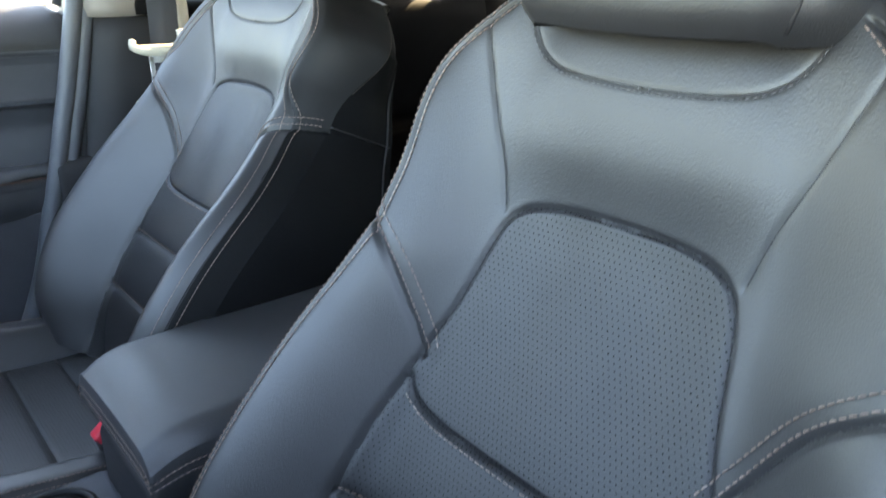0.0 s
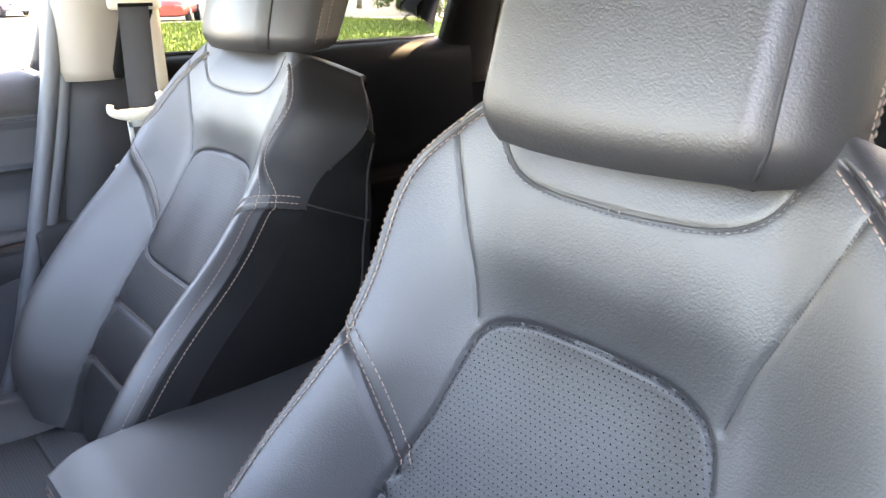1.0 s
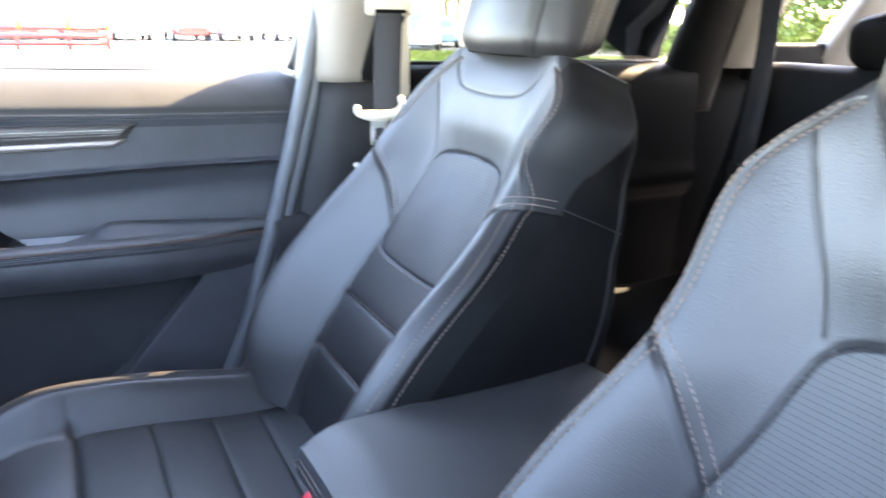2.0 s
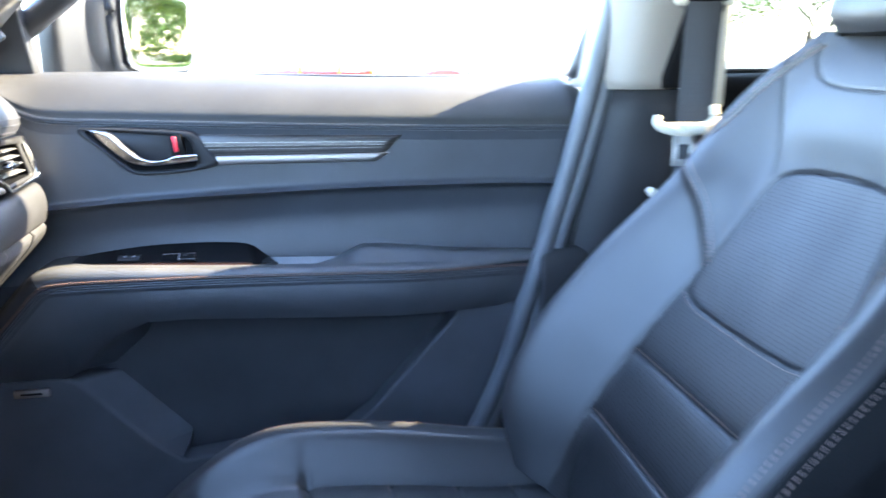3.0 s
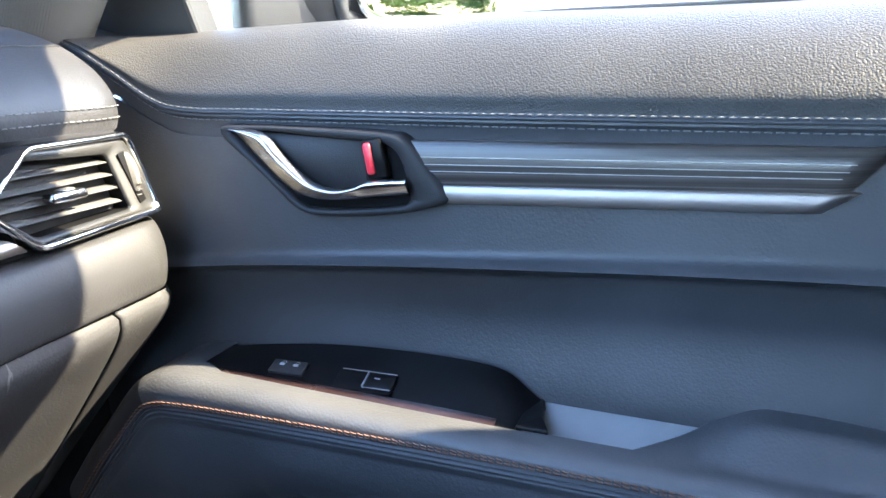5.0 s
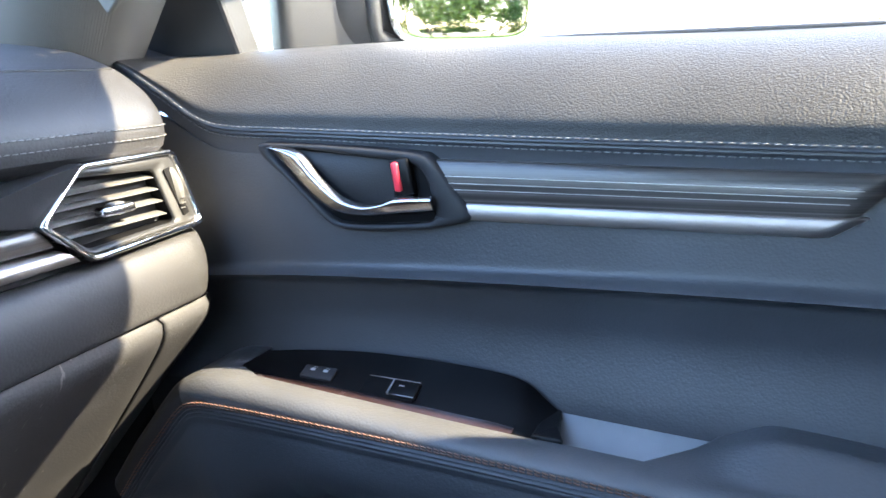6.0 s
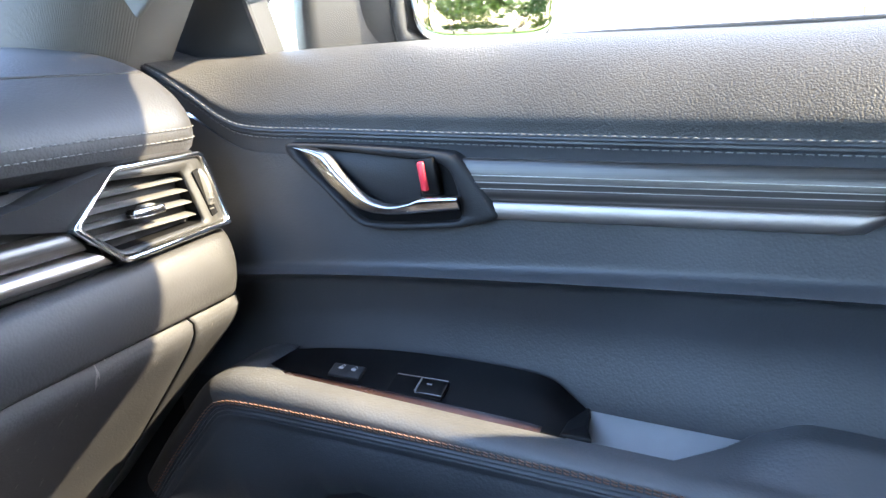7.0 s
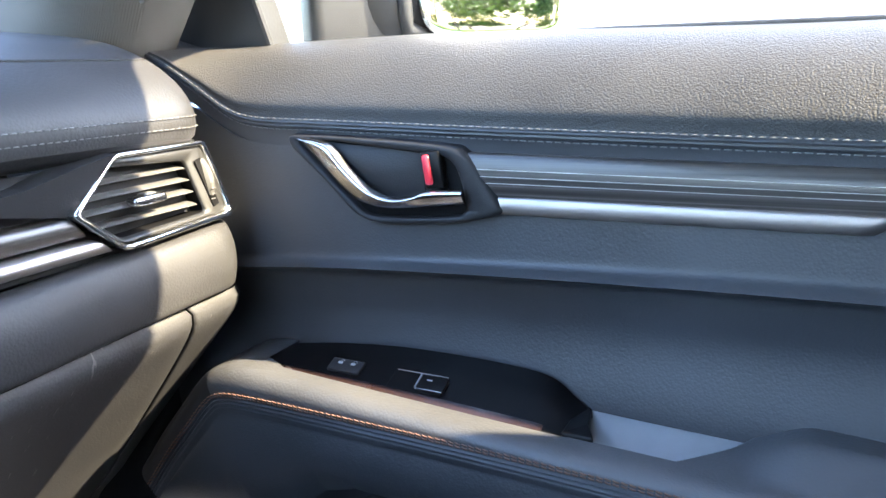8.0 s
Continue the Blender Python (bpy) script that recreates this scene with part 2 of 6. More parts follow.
def sheet(name, pts, material, parent, label="", keep=None, flip=False, smooth=True):
    return finish(name, grid_mesh(name, pts, material, keep, flip, smooth), parent, label)


def solid_prism(poly, y0, y1, bevel=0.0, seg=2):
    """A closed prism: poly of (x, z) swept along y."""
    bm = bmesh.new()
    a = [bm.verts.new((x, y0, z)) for x, z in poly]
    b = [bm.verts.new((x, y1, z)) for x, z in poly]
    n = len(poly)
    bm.faces.new(a)
    bm.faces.new(b[::-1])
    for i in range(n):
        bm.faces.new((a[i], b[i], b[(i + 1) % n], a[(i + 1) % n]))
    bmesh.ops.recalc_face_normals(bm, faces=bm.faces)
    if bevel:
        bmesh.ops.bevel(bm, geom=bm.edges[:], offset=bevel, segments=seg, affect="EDGES", profile=0.5)
    return bm


def spline(points, n):
    """n points along a smooth curve through the given points (Catmull-Rom), evenly spaced."""
    p = np.array(points, float)
    p = np.vstack([2 * p[0] - p[1], p, 2 * p[-1] - p[-2]])
    out = []
    for i in range(1, len(p) - 2):
        for t in np.linspace(0, 1, 24, endpoint=False):
            a, b, c, d = p[i - 1 : i + 3]
            out.append(0.5 * ((2 * b) + (c - a) * t + (2 * a - 5 * b + 4 * c - d) * t * t + (3 * b - a - 3 * c + d) * t ** 3))
    out.append(p[-2])
    out = np.array(out)
    s = np.r_[0, np.cumsum(np.linalg.norm(np.diff(out, axis=0), axis=1))]
    q = np.linspace(0, s[-1], n)
    return np.stack([np.interp(q, s, out[:, k]) for k in range(out.shape[1])], 1)


def tube(points, radius, seg=8, closed=False):
    """A round bar along a polyline."""
    bm = bmesh.new()
    pts = [Vector(p) for p in points]
    rings = []
    n = len(pts)
    up = Vector((0, 0, 1))
    for i, p in enumerate(pts):
        a = pts[(i - 1) % n] if closed or i else pts[0]
        b = pts[(i + 1) % n] if closed or i < n - 1 else pts[-1]
        d = (b - a).normalized()
        s = d.cross(up)
        if s.length < 1e-3:
            s = d.cross(Vector((1, 0, 0)))
        s.normalize()
        t = s.cross(d)
        r = radius[i] if hasattr(radius, "__len__") else radius
        rings.append([bm.verts.new(p + (s * math.cos(2 * math.pi * k / seg) + t * math.sin(2 * math.pi * k / seg)) * r) for k in range(seg)])
    for i in range(n if closed else n - 1):
        u, v = rings[i], rings[(i + 1) % n]
        for k in range(seg):
            bm.faces.new((u[k], u[(k + 1) % seg], v[(k + 1) % seg], v[k]))
    if not closed:
        bm.faces.new(rings[0][::-1])
        bm.faces.new(rings[-1])
    return bm


def stitch_mesh(name, lines, material, length=0.0040, gap=0.0017, width=0.0008, slant=0.0):
    """Short rounded dashes of thread along lines given as arrays of (point, normal)."""
    vs, fs = [], []
    for pts, nrm in lines:
        pts, nrm = np.asarray(pts, float), np.asarray(nrm, float)
        s = np.r_[0, np.cumsum(np.linalg.norm(np.diff(pts, axis=0), axis=1))]
        if s[-1] < length:
            continue
        start = np.arange(0, s[-1] - length, length + gap)

        def at(q):
            return np.stack([np.interp(q, s, pts[:, k]) for k in range(3)], 1), np.stack([np.interp(q, s, nrm[:, k]) for k in range(3)], 1)

        (p0, n0), (p1, n1), (pm, nm) = at(start), at(start + length), at(start + length / 2)
        for a, b, m, n in zip(p0, p1, pm, nm):
            n = n / (np.linalg.norm(n) + 1e-9)
            d = b - a
            side = np.cross(d, n)
            side = side / (np.linalg.norm(side) + 1e-9) * width / 2
            k = len(vs)
            sh = side * slant
            lift = n * width * 0.75
            vs += [a - side - sh, a + side - sh, m - side + lift, m + side + lift, b - side + sh, b + side + sh,
                   a - sh - n * width, m - n * width, b + sh - n * width]
            fs += [(k, k + 1, k + 3, k + 2), (k + 2, k + 3, k + 5, k + 4), (k, k + 2, k + 7, k + 6), (k + 2, k + 4, k + 8, k + 7),
                   (k + 3, k + 1, k + 6, k + 7), (k + 5, k + 3, k + 7, k + 8)]
    return mesh_of(name, vs, fs, material)


def smooth01(x, lo, hi):
    t = np.clip((np.asarray(x, float) - lo) / (hi - lo), 0, 1)
    return t * t * (3 - 2 * t)


# ---------------------------------------------------------------- front seats
def curve(x, xs, ys):
    """A smooth curve through the points (xs, ys), read at x."""
    c = spline(np.stack([xs, ys], 1), 400)
    return np.interp(x, c[:, 0], c[:, 1])


def edge_half(b):
    """Half the width of the backrest at the height b along it."""
    return curve(b, [-0.47, -0.42, -0.34, -0.25, -0.15, -0.09, -0.045, 0.0, 0.04, 0.08, 0.11, 0.14, 0.165, 0.185],
                 [0.235, 0.268, 0.288, 0.292, 0.284, 0.270, 0.258, 0.254, 0.241, 0.220, 0.199, 0.170, 0.141, 0.128])


NARROW = [0.0, 0.0]


def edge_w(a, b):
    """The same for one seat, whose two sides may be slimmer."""
    slim = np.where(np.asarray(a) < 0, NARROW[0], NARROW[1])
    broad = np.where(np.asarray(a) < 0, WIDE[0], WIDE[1])
    return edge_half(b) - slim * (1 - smooth01(b, -0.01, 0.11)) + broad * smooth01(b, 0.03, 0.13)


BOLD = [0.0, 0.0]
EDGE_SEAM = [0.036, 0.0]
WIDE = [0.0, 0.0]


YOKE = spline([(0.152, 0.168), (0.139, 0.121), (0.121, 0.072), (0.106, 0.034), (0.097, 0.0)], 80)
INSERT = spline([(0.0, 0.014), (0.045, 0.012), (0.074, 0.006), (0.090, -0.006), (0.099, -0.028), (0.111, -0.085), (0.126, -0.138),
                 (0.125, -0.153), (0.113, -0.167), (0.085, -0.174), (0.04, -0.176), (0.0, -0.176)], 160)
FLAP = spline([(0.262, -0.004), (0.215, -0.024), (0.168, -0.058), (0.140, -0.100), (0.1225, -0.132)], 80)
PATCH = spline([(0.122, 0.195), (0.112, 0.160), (0.098, 0.126), (0.079, 0.110), (0.050, 0.1035), (0.0, 0.101), (-0.003, 0.101)], 80)
LUMBAR_SIDE = spline([(0.128, -0.154), (0.136, -0.20), (0.142, -0.30), (0.140, -0.47)], 90)
LINES_B = (-0.258, -0.350)


def seam_distance(a, b, line):
    d = np.full(a.shape, 9.0)
    for p in line:
        d = np.minimum(d, (a - p[0]) ** 2 + (b - p[1]) ** 2)
    return np.sqrt(d)


TIP = [0.0]


def rest_depth(a, b):
    """How far the front of the backrest stands before its plane."""
    w = edge_w(a, b)
    u = np.abs(a) / w
    base = curve(b, [-0.47, -0.38, -0.28, -0.17, -0.08, 0.0, 0.06, 0.12, 0.165], [0.050, 0.062, 0.050, 0.026, 0.008, 0.000, 0.010, 0.016, 0.012])
    side = curve(b, [-0.47, -0.40, -0.30, -0.18, -0.08, 0.0, 0.08, 0.165], [0.105, 0.141, 0.139, 0.108, 0.075, 0.053, 0.039, 0.022])
    side = side + np.where(np.asarray(a) < 0, BOLD[0], BOLD[1]) * smooth01(-b, 0.03, 0.24)
    plain = curve(b, [-0.47, -0.38, -0.28, -0.17, -0.08, 0.0, 0.06, 0.12, 0.165], [0.050, 0.062, 0.050, 0.031, 0.023, 0.018, 0.017, 0.016, 0.012])
    base = base + (plain - base) * smooth01(np.abs(a), 0.035, 0.155)
    wing = smooth01(u, 0.44, 0.83) * (side - plain)
    fall = -0.056 * np.clip((u - 0.82) / 0.18, 0, 1) ** 2.0
    fall = fall - 1.0 * np.where(np.asarray(a) < 0, WIDE[0], WIDE[1]) * np.clip((u - 0.70) / 0.30, 0, 1) ** 2 * smooth01(b, 0.0, 0.10)
    yoke = 0.004 * np.exp(-((b - 0.072) / 0.055) ** 2) * (1 - smooth01(np.abs(a), 0.085, 0.145))
    pill = 0.006 * np.exp(-((b + 0.09) / 0.09) ** 2 - (a / 0.09) ** 2)
    return base + wing + fall + yoke + pill + TIP[0] * smooth01(b, -0.16, 0.22)


def seam_off(b):
    """How far the edge seam lies from the edge of the backrest."""
    return EDGE_SEAM[0] + EDGE_SEAM[1] * smooth01(b, -0.02, 0.05)


def rest_surface(a, b, grooves=True):
    d = rest_depth(a, b)
    if not grooves:
        return d
    aa = np.abs(a)
    for line, cut, wide, soft in ((YOKE, 0.0016, 0.0020, 0.3), (INSERT, 0.0024, 0.0020, 0.28), (FLAP, 0.0034, 0.0024, 0.5), (PATCH, 0.0010, 0.0020, 0.2), (LUMBAR_SIDE, 0.0032, 0.0026, 0.5)):
        q = seam_distance(aa, b, line)
        d = d - cut * np.exp(-((q / wide) ** 2)) - cut * soft * np.exp(-q / 0.009)
    inside = aa < np.interp(-b, -LUMBAR_SIDE[:, 1], LUMBAR_SIDE[:, 0])
    for lb in LINES_B:
        q = np.abs(b - lb)
        d = d - np.where(inside & (b < -0.19), 0.0035 * np.exp(-((q / 0.0025) ** 2)) + 0.004 * np.exp(-q / 0.012), 0)
    q = np.abs(edge_w(a, b) - aa - seam_off(b))
    d = d - np.where(b < 0.15, 0.0026 * np.exp(-((q / 0.0022) ** 2)), 0)
    return d


REST_TOP = 0.165
NU, NV, NTOP, NSIDE = 301, 330, 26, 22
BACK_DEPTH = -0.118


def back_depth(b):
    """The back of the backrest, which thins towards its top."""
    return BACK_DEPTH * (1 - 0.30 * smooth01(b, -0.12, 0.10))


def rest_points():
    """Front grid with its top rolling back, rows from the bottom up."""
    v = np.linspace(-0.47, REST_TOP, NV)
    u = np.linspace(-1, 1, NU)
    b = np.repeat(v[:, None], NU, 1)
    a = u[None, :] * edge_w(u[None, :] + 0 * b, b)
    front = np.stack([a, rest_surface(a, b), b], 2)
    last = front[-1]
    w = np.linspace(0, 1, NTOP + 1)[1:, None]
    top_a = last[None, :, 0] * (1 - 0.10 * w)
    crown = 0.014 * np.sin(np.clip(w * 1.15, 0, 1) * math.pi / 2) * (1 - 0.55 * (np.abs(u)[None, :] ** 3))
    top_d = last[None, :, 1] + (back_depth(REST_TOP) - last[None, :, 1]) * (w ** 1.25)
    drop = -0.012 * np.clip((w - 0.8) / 0.2, 0, 1) ** 2
    top = np.stack([top_a, top_d, REST_TOP + crown + drop + 0 * top_a], 2)
    return np.concatenate([front, top], 0), a, b


def rest_side(front, col):
    """The side of the backrest, from the front's edge to the back."""
    edge = front[:, col]
    s = np.linspace(0, 1, NSIDE)
    out = np.zeros((len(edge), NSIDE, 3))
    sign = 1 if col else -1
    for k, q in enumerate(s):
        swell = 0.005 * math.sin(math.pi * min(1, q * 1.15)) - 0.026 * q
        slim = NARROW[1 if col else 0] * (1 - smooth01(edge[:, 2], -0.01, 0.11))
        out[:, k, 0] = edge[:, 0] + sign * (swell + 0.9 * slim * q)
        out[:, k, 1] = edge[:, 1] + (back_depth(edge[:, 2]) - edge[:, 1]) * q
        out[:, k, 2] = edge[:, 2] - 0.010 * q * (edge[:, 2] > 0.1)
    return out


def on_rest(line, lift=0.0006, mirror=1):
    """Points and normals of a line drawn on the backrest."""
    line = np.asarray(line, float)
    line = line[line[:, 1] < 0.161]
    line = line[line[:, 0] < edge_w(mirror * line[:, 0], line[:, 1]) - 0.002]
    a, b = line[:, 0] * mirror, line[:, 1]
    d = rest_surface(a, b) + lift
    e = 0.004
    da = (rest_depth(a + e, b) - rest_depth(a - e, b)) / (2 * e)
    db = (rest_depth(a, b + e) - rest_depth(a, b - e)) / (2 * e)
    n = np.stack([-da, np.ones_like(a), -db], 1)
    return np.stack([a, d, b], 1), n / np.linalg.norm(n, axis=1)[:, None]


def offset_line(line, dist):
    line = np.asarray(line, float)
    t = np.gradient(line, axis=0)
    t /= np.linalg.norm(t, axis=1)[:, None]
    return line + np.stack([-t[:, 1], t[:, 0]], 1) * dist


def rounded_block(half, power=4.0, n=48, m=28):
    """A cushion-like block: a superellipsoid of the given half sizes."""
    th = np.linspace(-math.pi, math.pi, n)
    ph = np.linspace(-math.pi / 2, math.pi / 2, m)

    def sp(v):
        return np.sign(v) * np.abs(v) ** (2.0 / power)

    T, F = np.meshgrid(th, ph)
    return np.stack([half[0] * sp(np.cos(F)) * sp(np.cos(T)), half[1] * sp(np.cos(F)) * sp(np.sin(T)), half[2] * sp(np.sin(F))], 2)


def headrest(parent, height, half_width, shift, back, swell):
    """Padded block with a wide front panel, two side panels joined by piped seams, and two chrome posts."""
    h = Vector((shift, 0.036 + TIP[0] - back, height))
    n_a, n_b = 97, 73
    ua, ub = np.linspace(-1, 1, n_a), np.linspace(-1, 1, n_b)
    U, V = np.meshgrid(ua, ub)
    half_w = half_width - 0.003 * V - 0.010 * np.clip(np.abs(V) - 0.75, 0, 1) ** 2 * 16
    a = U * half_w
    b = V * 0.098 + 0.006 * (1 - U ** 2) * np.sign(V) * np.abs(V) ** 3
    sq = np.clip((np.abs(U) - 0.86) / 0.14, 0, 1)
    y = 0.050 - 0.010 * U ** 2 - 0.010 * sq ** 2 - 0.014 * np.abs(V) ** 12 - 0.004 * V ** 2 + 0.010 * V
    front = np.stack([a + h.x, y + h.y, b + h.z], 2)
    rest = part_from(front, "headrest", leather, parent, "black leather headrest with piped side seams")
    back_y = h.y - 0.070
    for sign, col in ((-1, 0), (1, -1)):
        edge = front[:, col]
        s = np.linspace(0, 1, 15)
        pts = np.zeros((n_b, 15, 3))
        for k, q in enumerate(s):
            pts[:, k, 0] = edge[:, 0] + sign * (0.004 * math.sin(math.pi * q) - 0.016 * q * q + swell * math.sin(min(1, q / 0.7) * math.pi / 2)) - sign * 0.0035 * math.exp(-q * 22)
            pts[:, k, 1] = edge[:, 1] + (back_y - edge[:, 1]) * q - 0.006 * q
            pts[:, k, 2] = h.z + (edge[:, 2] - h.z) * (1 - 0.06 * q * q) + 0.036 * q * np.clip(-ub, 0, 1)
        sheet("headrest_side", pts, leather, rest, flip=sign < 0)
        lines = []
        for q in (8, 10):
            p = pts[4:-4, q] + np.array([sign * 0.0006, 0, 0])
            lines.append((p, np.tile([sign, 0, 0.0], (len(p), 1))))
        finish("stitching", stitch_mesh("stitching", lines, thread_tan), rest)
        pipe = edge[2:-2] + np.array([-sign * 0.0008, -0.0008, 0])
        part("piping", tube(pipe[::2], 0.0016, 6), thread_dark, rest)
    for row, nm in ((0, "headrest_underside"), (-1, "headrest_top")):
        e = front[row]
        s = np.linspace(0, 1, 9)[:, None]
        pts = np.stack([shift + (e[None, :, 0] - shift) * (1 + (swell / half_width - 0.10) * s), e[None, :, 1] + (back_y - 0.006 - e[None, :, 1]) * s,
                        e[None, :, 2] + (1 if row else -1) * 0.004 * np.sin(math.pi * s) + (-0.006 if row else 0.040) * s + 0 * e[None, :, 0]], 2)
        sheet(nm, pts, leather_shaded, rest)
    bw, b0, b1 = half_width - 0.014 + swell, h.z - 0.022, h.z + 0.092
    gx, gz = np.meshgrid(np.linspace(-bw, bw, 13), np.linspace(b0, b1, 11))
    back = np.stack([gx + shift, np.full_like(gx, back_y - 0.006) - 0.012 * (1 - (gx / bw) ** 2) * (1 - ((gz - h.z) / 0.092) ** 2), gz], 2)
    sheet("headrest_back", back, leather_shaded, rest)
    for sx in (-0.055, 0.055):
        part("post", tube([(sx, -0.030, 0.130), (sx, -0.026, 0.200)], 0.0062, 14), chrome, rest, "chrome headrest post")
        part("collar", cyl(0.014, 0.012, 0.012, (sx, -0.031, 0.187)), plastic_dark, rest)
    return rest


def part_from(pts, name, material, parent, label="", flip=False):
    return sheet(name, pts, material, parent, label, flip=flip)


def backrest(parent, inboard):
    front, a, b = rest_points()
    rows = front.shape[0]
    ca = np.abs((a[:-1, :-1] + a[1:, 1:]) / 2)
    cb = (b[:-1, :-1] + b[1:, 1:]) / 2
    side_w = np.interp(-cb, -LUMBAR_SIDE[:, 1], LUMBAR_SIDE[:, 0])
    ins_side = INSERT[(INSERT[:, 1] < 0.0) & (INSERT[:, 0] > 0.08)]
    ins_w = np.interp(-cb, -ins_side[:, 1], ins_side[:, 0])
    top_line = INSERT[: int(np.argmax(INSERT[:, 1] < -0.004))]
    ins_top = np.interp(ca, top_line[:, 0], top_line[:, 1], right=-0.006)
    low = INSERT[INSERT[:, 1] < -0.150]
    ins_low = np.interp(ca, low[::-1, 0], low[::-1, 1])
    insert = (ca < ins_w) & (cb < ins_top) & (cb > ins_low)
    yoke_w = np.interp(cb, YOKE[::-1, 1], YOKE[::-1, 0])
    flap_b = np.interp(ca, FLAP[::-1, 0], FLAP[::-1, 1])
    patch_w = np.interp(cb, PATCH[::-1, 1], PATCH[::-1, 0])
    patch = (ca < patch_w) & (cb > 0.105)
    lower = (ca < side_w) & ~insert & (cb < -0.154)
    bolster = ~insert & ~lower & (cb < flap_b)
    yoke = ~insert & ~patch & ~lower & ~bolster & (ca < yoke_w) & (cb > -0.03)
    wing = ~(insert | patch | lower | bolster | yoke)
    left = np.broadcast_to(np.arange(NU - 1)[None, :] < (NU - 1) // 2, ca.shape)

    over = (inboard != 0) & bolster & (edge_w(ca * np.where(left, -1, 1), cb) - ca < seam_off(cb)) & (left if inboard < 0 else ~left)
    bolster = bolster & ~over
    band = (inboard != 0) & wing & (cb > flap_b) & (edge_w(ca * np.where(left, -1, 1), cb) - ca < seam_off(cb)) & (left if inboard < 0 else ~left)
    wing = wing & ~band

    def full(mask):
        k = np.zeros((rows - 1, NU - 1), bool)
        k[: NV - 1] = mask
        return k

    ta = np.abs(front[NV - 1 : -1, :-1, 0])
    rest = sheet("backrest", front, leather, parent, "black leather backrest with light stitching", keep=full(yoke))
    patch_all = full(patch)
    patch_all[NV - 1 :] = ta < 0.122
    sheet("neck_panel", front, leather, rest, keep=patch_all)
    wl, wr = full(wing & left), full(wing & ~left)
    wl[NV - 1 :] = (ta >= 0.122) & left[0]
    wr[NV - 1 :] = (ta >= 0.122) & ~left[0]
    sheet("shoulder_panel", front, leather, rest, keep=wl)
    sheet("shoulder_panel", front, leather, rest, keep=wr)
    sheet("bolster", front, leather, rest, keep=full(bolster & left))
    sheet("bolster", front, leather, rest, keep=full(bolster & ~left))
    sheet("insert", front, leather_perf, rest, "perforated leather insert", keep=full(insert))
    # band and bolster flank hold their shade as darker leather colour
    sheet("shoulder_band", front, leather_half_shaded, rest, "leather band round the shoulder, shade in its colour", keep=full(band))
    sheet("bolster_side", front, leather_shaded, rest, "outer panel of the bolster, shade in its colour", keep=full(over))
    cuts = (-0.15, *LINES_B, -0.48)
    for hi, lo in zip(cuts[:-1], cuts[1:]):
        sheet("lumbar_panel", front, leather_perf, rest, keep=full(lower & (cb <= hi) & (cb > lo)))
    for col in (0, -1):
        side = rest_side(front, col)
        sign = 1 if col else -1
        # side's shade is put into the leather's colour
        sheet("side_panel", side, leather_shaded, rest, "side panel with a stitched seam, shade in its colour", flip=col == 0)
        p = side[262 : NV - 2, 0] * 0.5 + side[262 : NV - 2, 1] * 0.5 + np.array([sign * 0.0008, 0.0004, 0])
        lines = [(p, np.tile([sign, 0.4, 0], (len(p), 1)))]
        k = int(np.argmin(np.abs(side[:NV, 0, 2] + 0.012)))
        part("seam", tube(side[k, ::2] + np.array([sign * 0.0002, 0, 0]), 0.0012, 6), thread_dark, rest)
        finish("stitching", stitch_mesh("stitching", lines, thread_dim), rest)
        part("piping", tube(side[40 : NV - 40 : 4, -3] + np.array([sign * 0.0006, 0, 0]), 0.0014, 6), thread_dark, rest)
    back = np.zeros((rows, 17, 3))
    la, ra = rest_side(front, 0)[:, -1], rest_side(front, -1)[:, -1]
    for k, q in enumerate(np.linspace(0, 1, 17)):
        back[:, k] = la * (1 - q) + ra * q
        back[:, k, 1] -= 0.014 * math.sin(math.pi * q)
    sheet("back_panel", back, plastic_dark, rest, flip=True)
    # thread
    tan_lines, grey_lines, dark_lines = [], [], []
    for m in (1, -1):
        for off in (-0.006, 0.006):
            edge_b = np.linspace(-0.44, 0.150, 260)
            ln = np.stack([edge_w(m + 0 * edge_b, edge_b) - seam_off(edge_b) - off, edge_b], 1)
            tan_lines.append(on_rest(ln, 0.0009, m))
        for off in (-0.0055, -0.0135):
            tan_lines.append(on_rest(offset_line(FLAP, off), 0.0009, m))
        edge_b = np.linspace(-0.44, 0.150, 130)
        for seam in (PATCH[4:], YOKE, INSERT[2:150], FLAP, np.stack([edge_w(m + 0 * edge_b, edge_b) - seam_off(edge_b), edge_b], 1)):
            sp, sn = on_rest(seam, -0.0001, m)
            part("seam", tube(sp[::2], 0.0008, 6), thread_dark, rest)
        grey_lines.append(on_rest(offset_line(PATCH[8:], 0.0028), 0.0012, m))
        dark_lines.append(on_rest(INSERT[2:150], 0.0010, m))
        for lb in LINES_B:
            wa = np.interp(-lb, -LUMBAR_SIDE[:, 1], LUMBAR_SIDE[:, 0])
            tan_lines.append(on_rest(np.stack([np.linspace(0, wa, 50), np.full(50, lb + 0.0035)], 1), 0.0008, m))
        low = INSERT[108:]
        tan_lines.append(on_rest(offset_line(low, 0.0045), 0.0010, m))
    finish("stitching", stitch_mesh("stitching", tan_lines, thread_tan, length=0.0040, gap=0.0018, width=0.0010), rest)
    finish("stitching", stitch_mesh("stitching", grey_lines, thread_grey, length=0.0026, gap=0.0022, width=0.0008), rest)
    finish("stitching", stitch_mesh("stitching", dark_lines, thread_dark, length=0.0026, gap=0.0026, width=0.0009), rest)
    return rest


CUSHION_LEN = 0.58


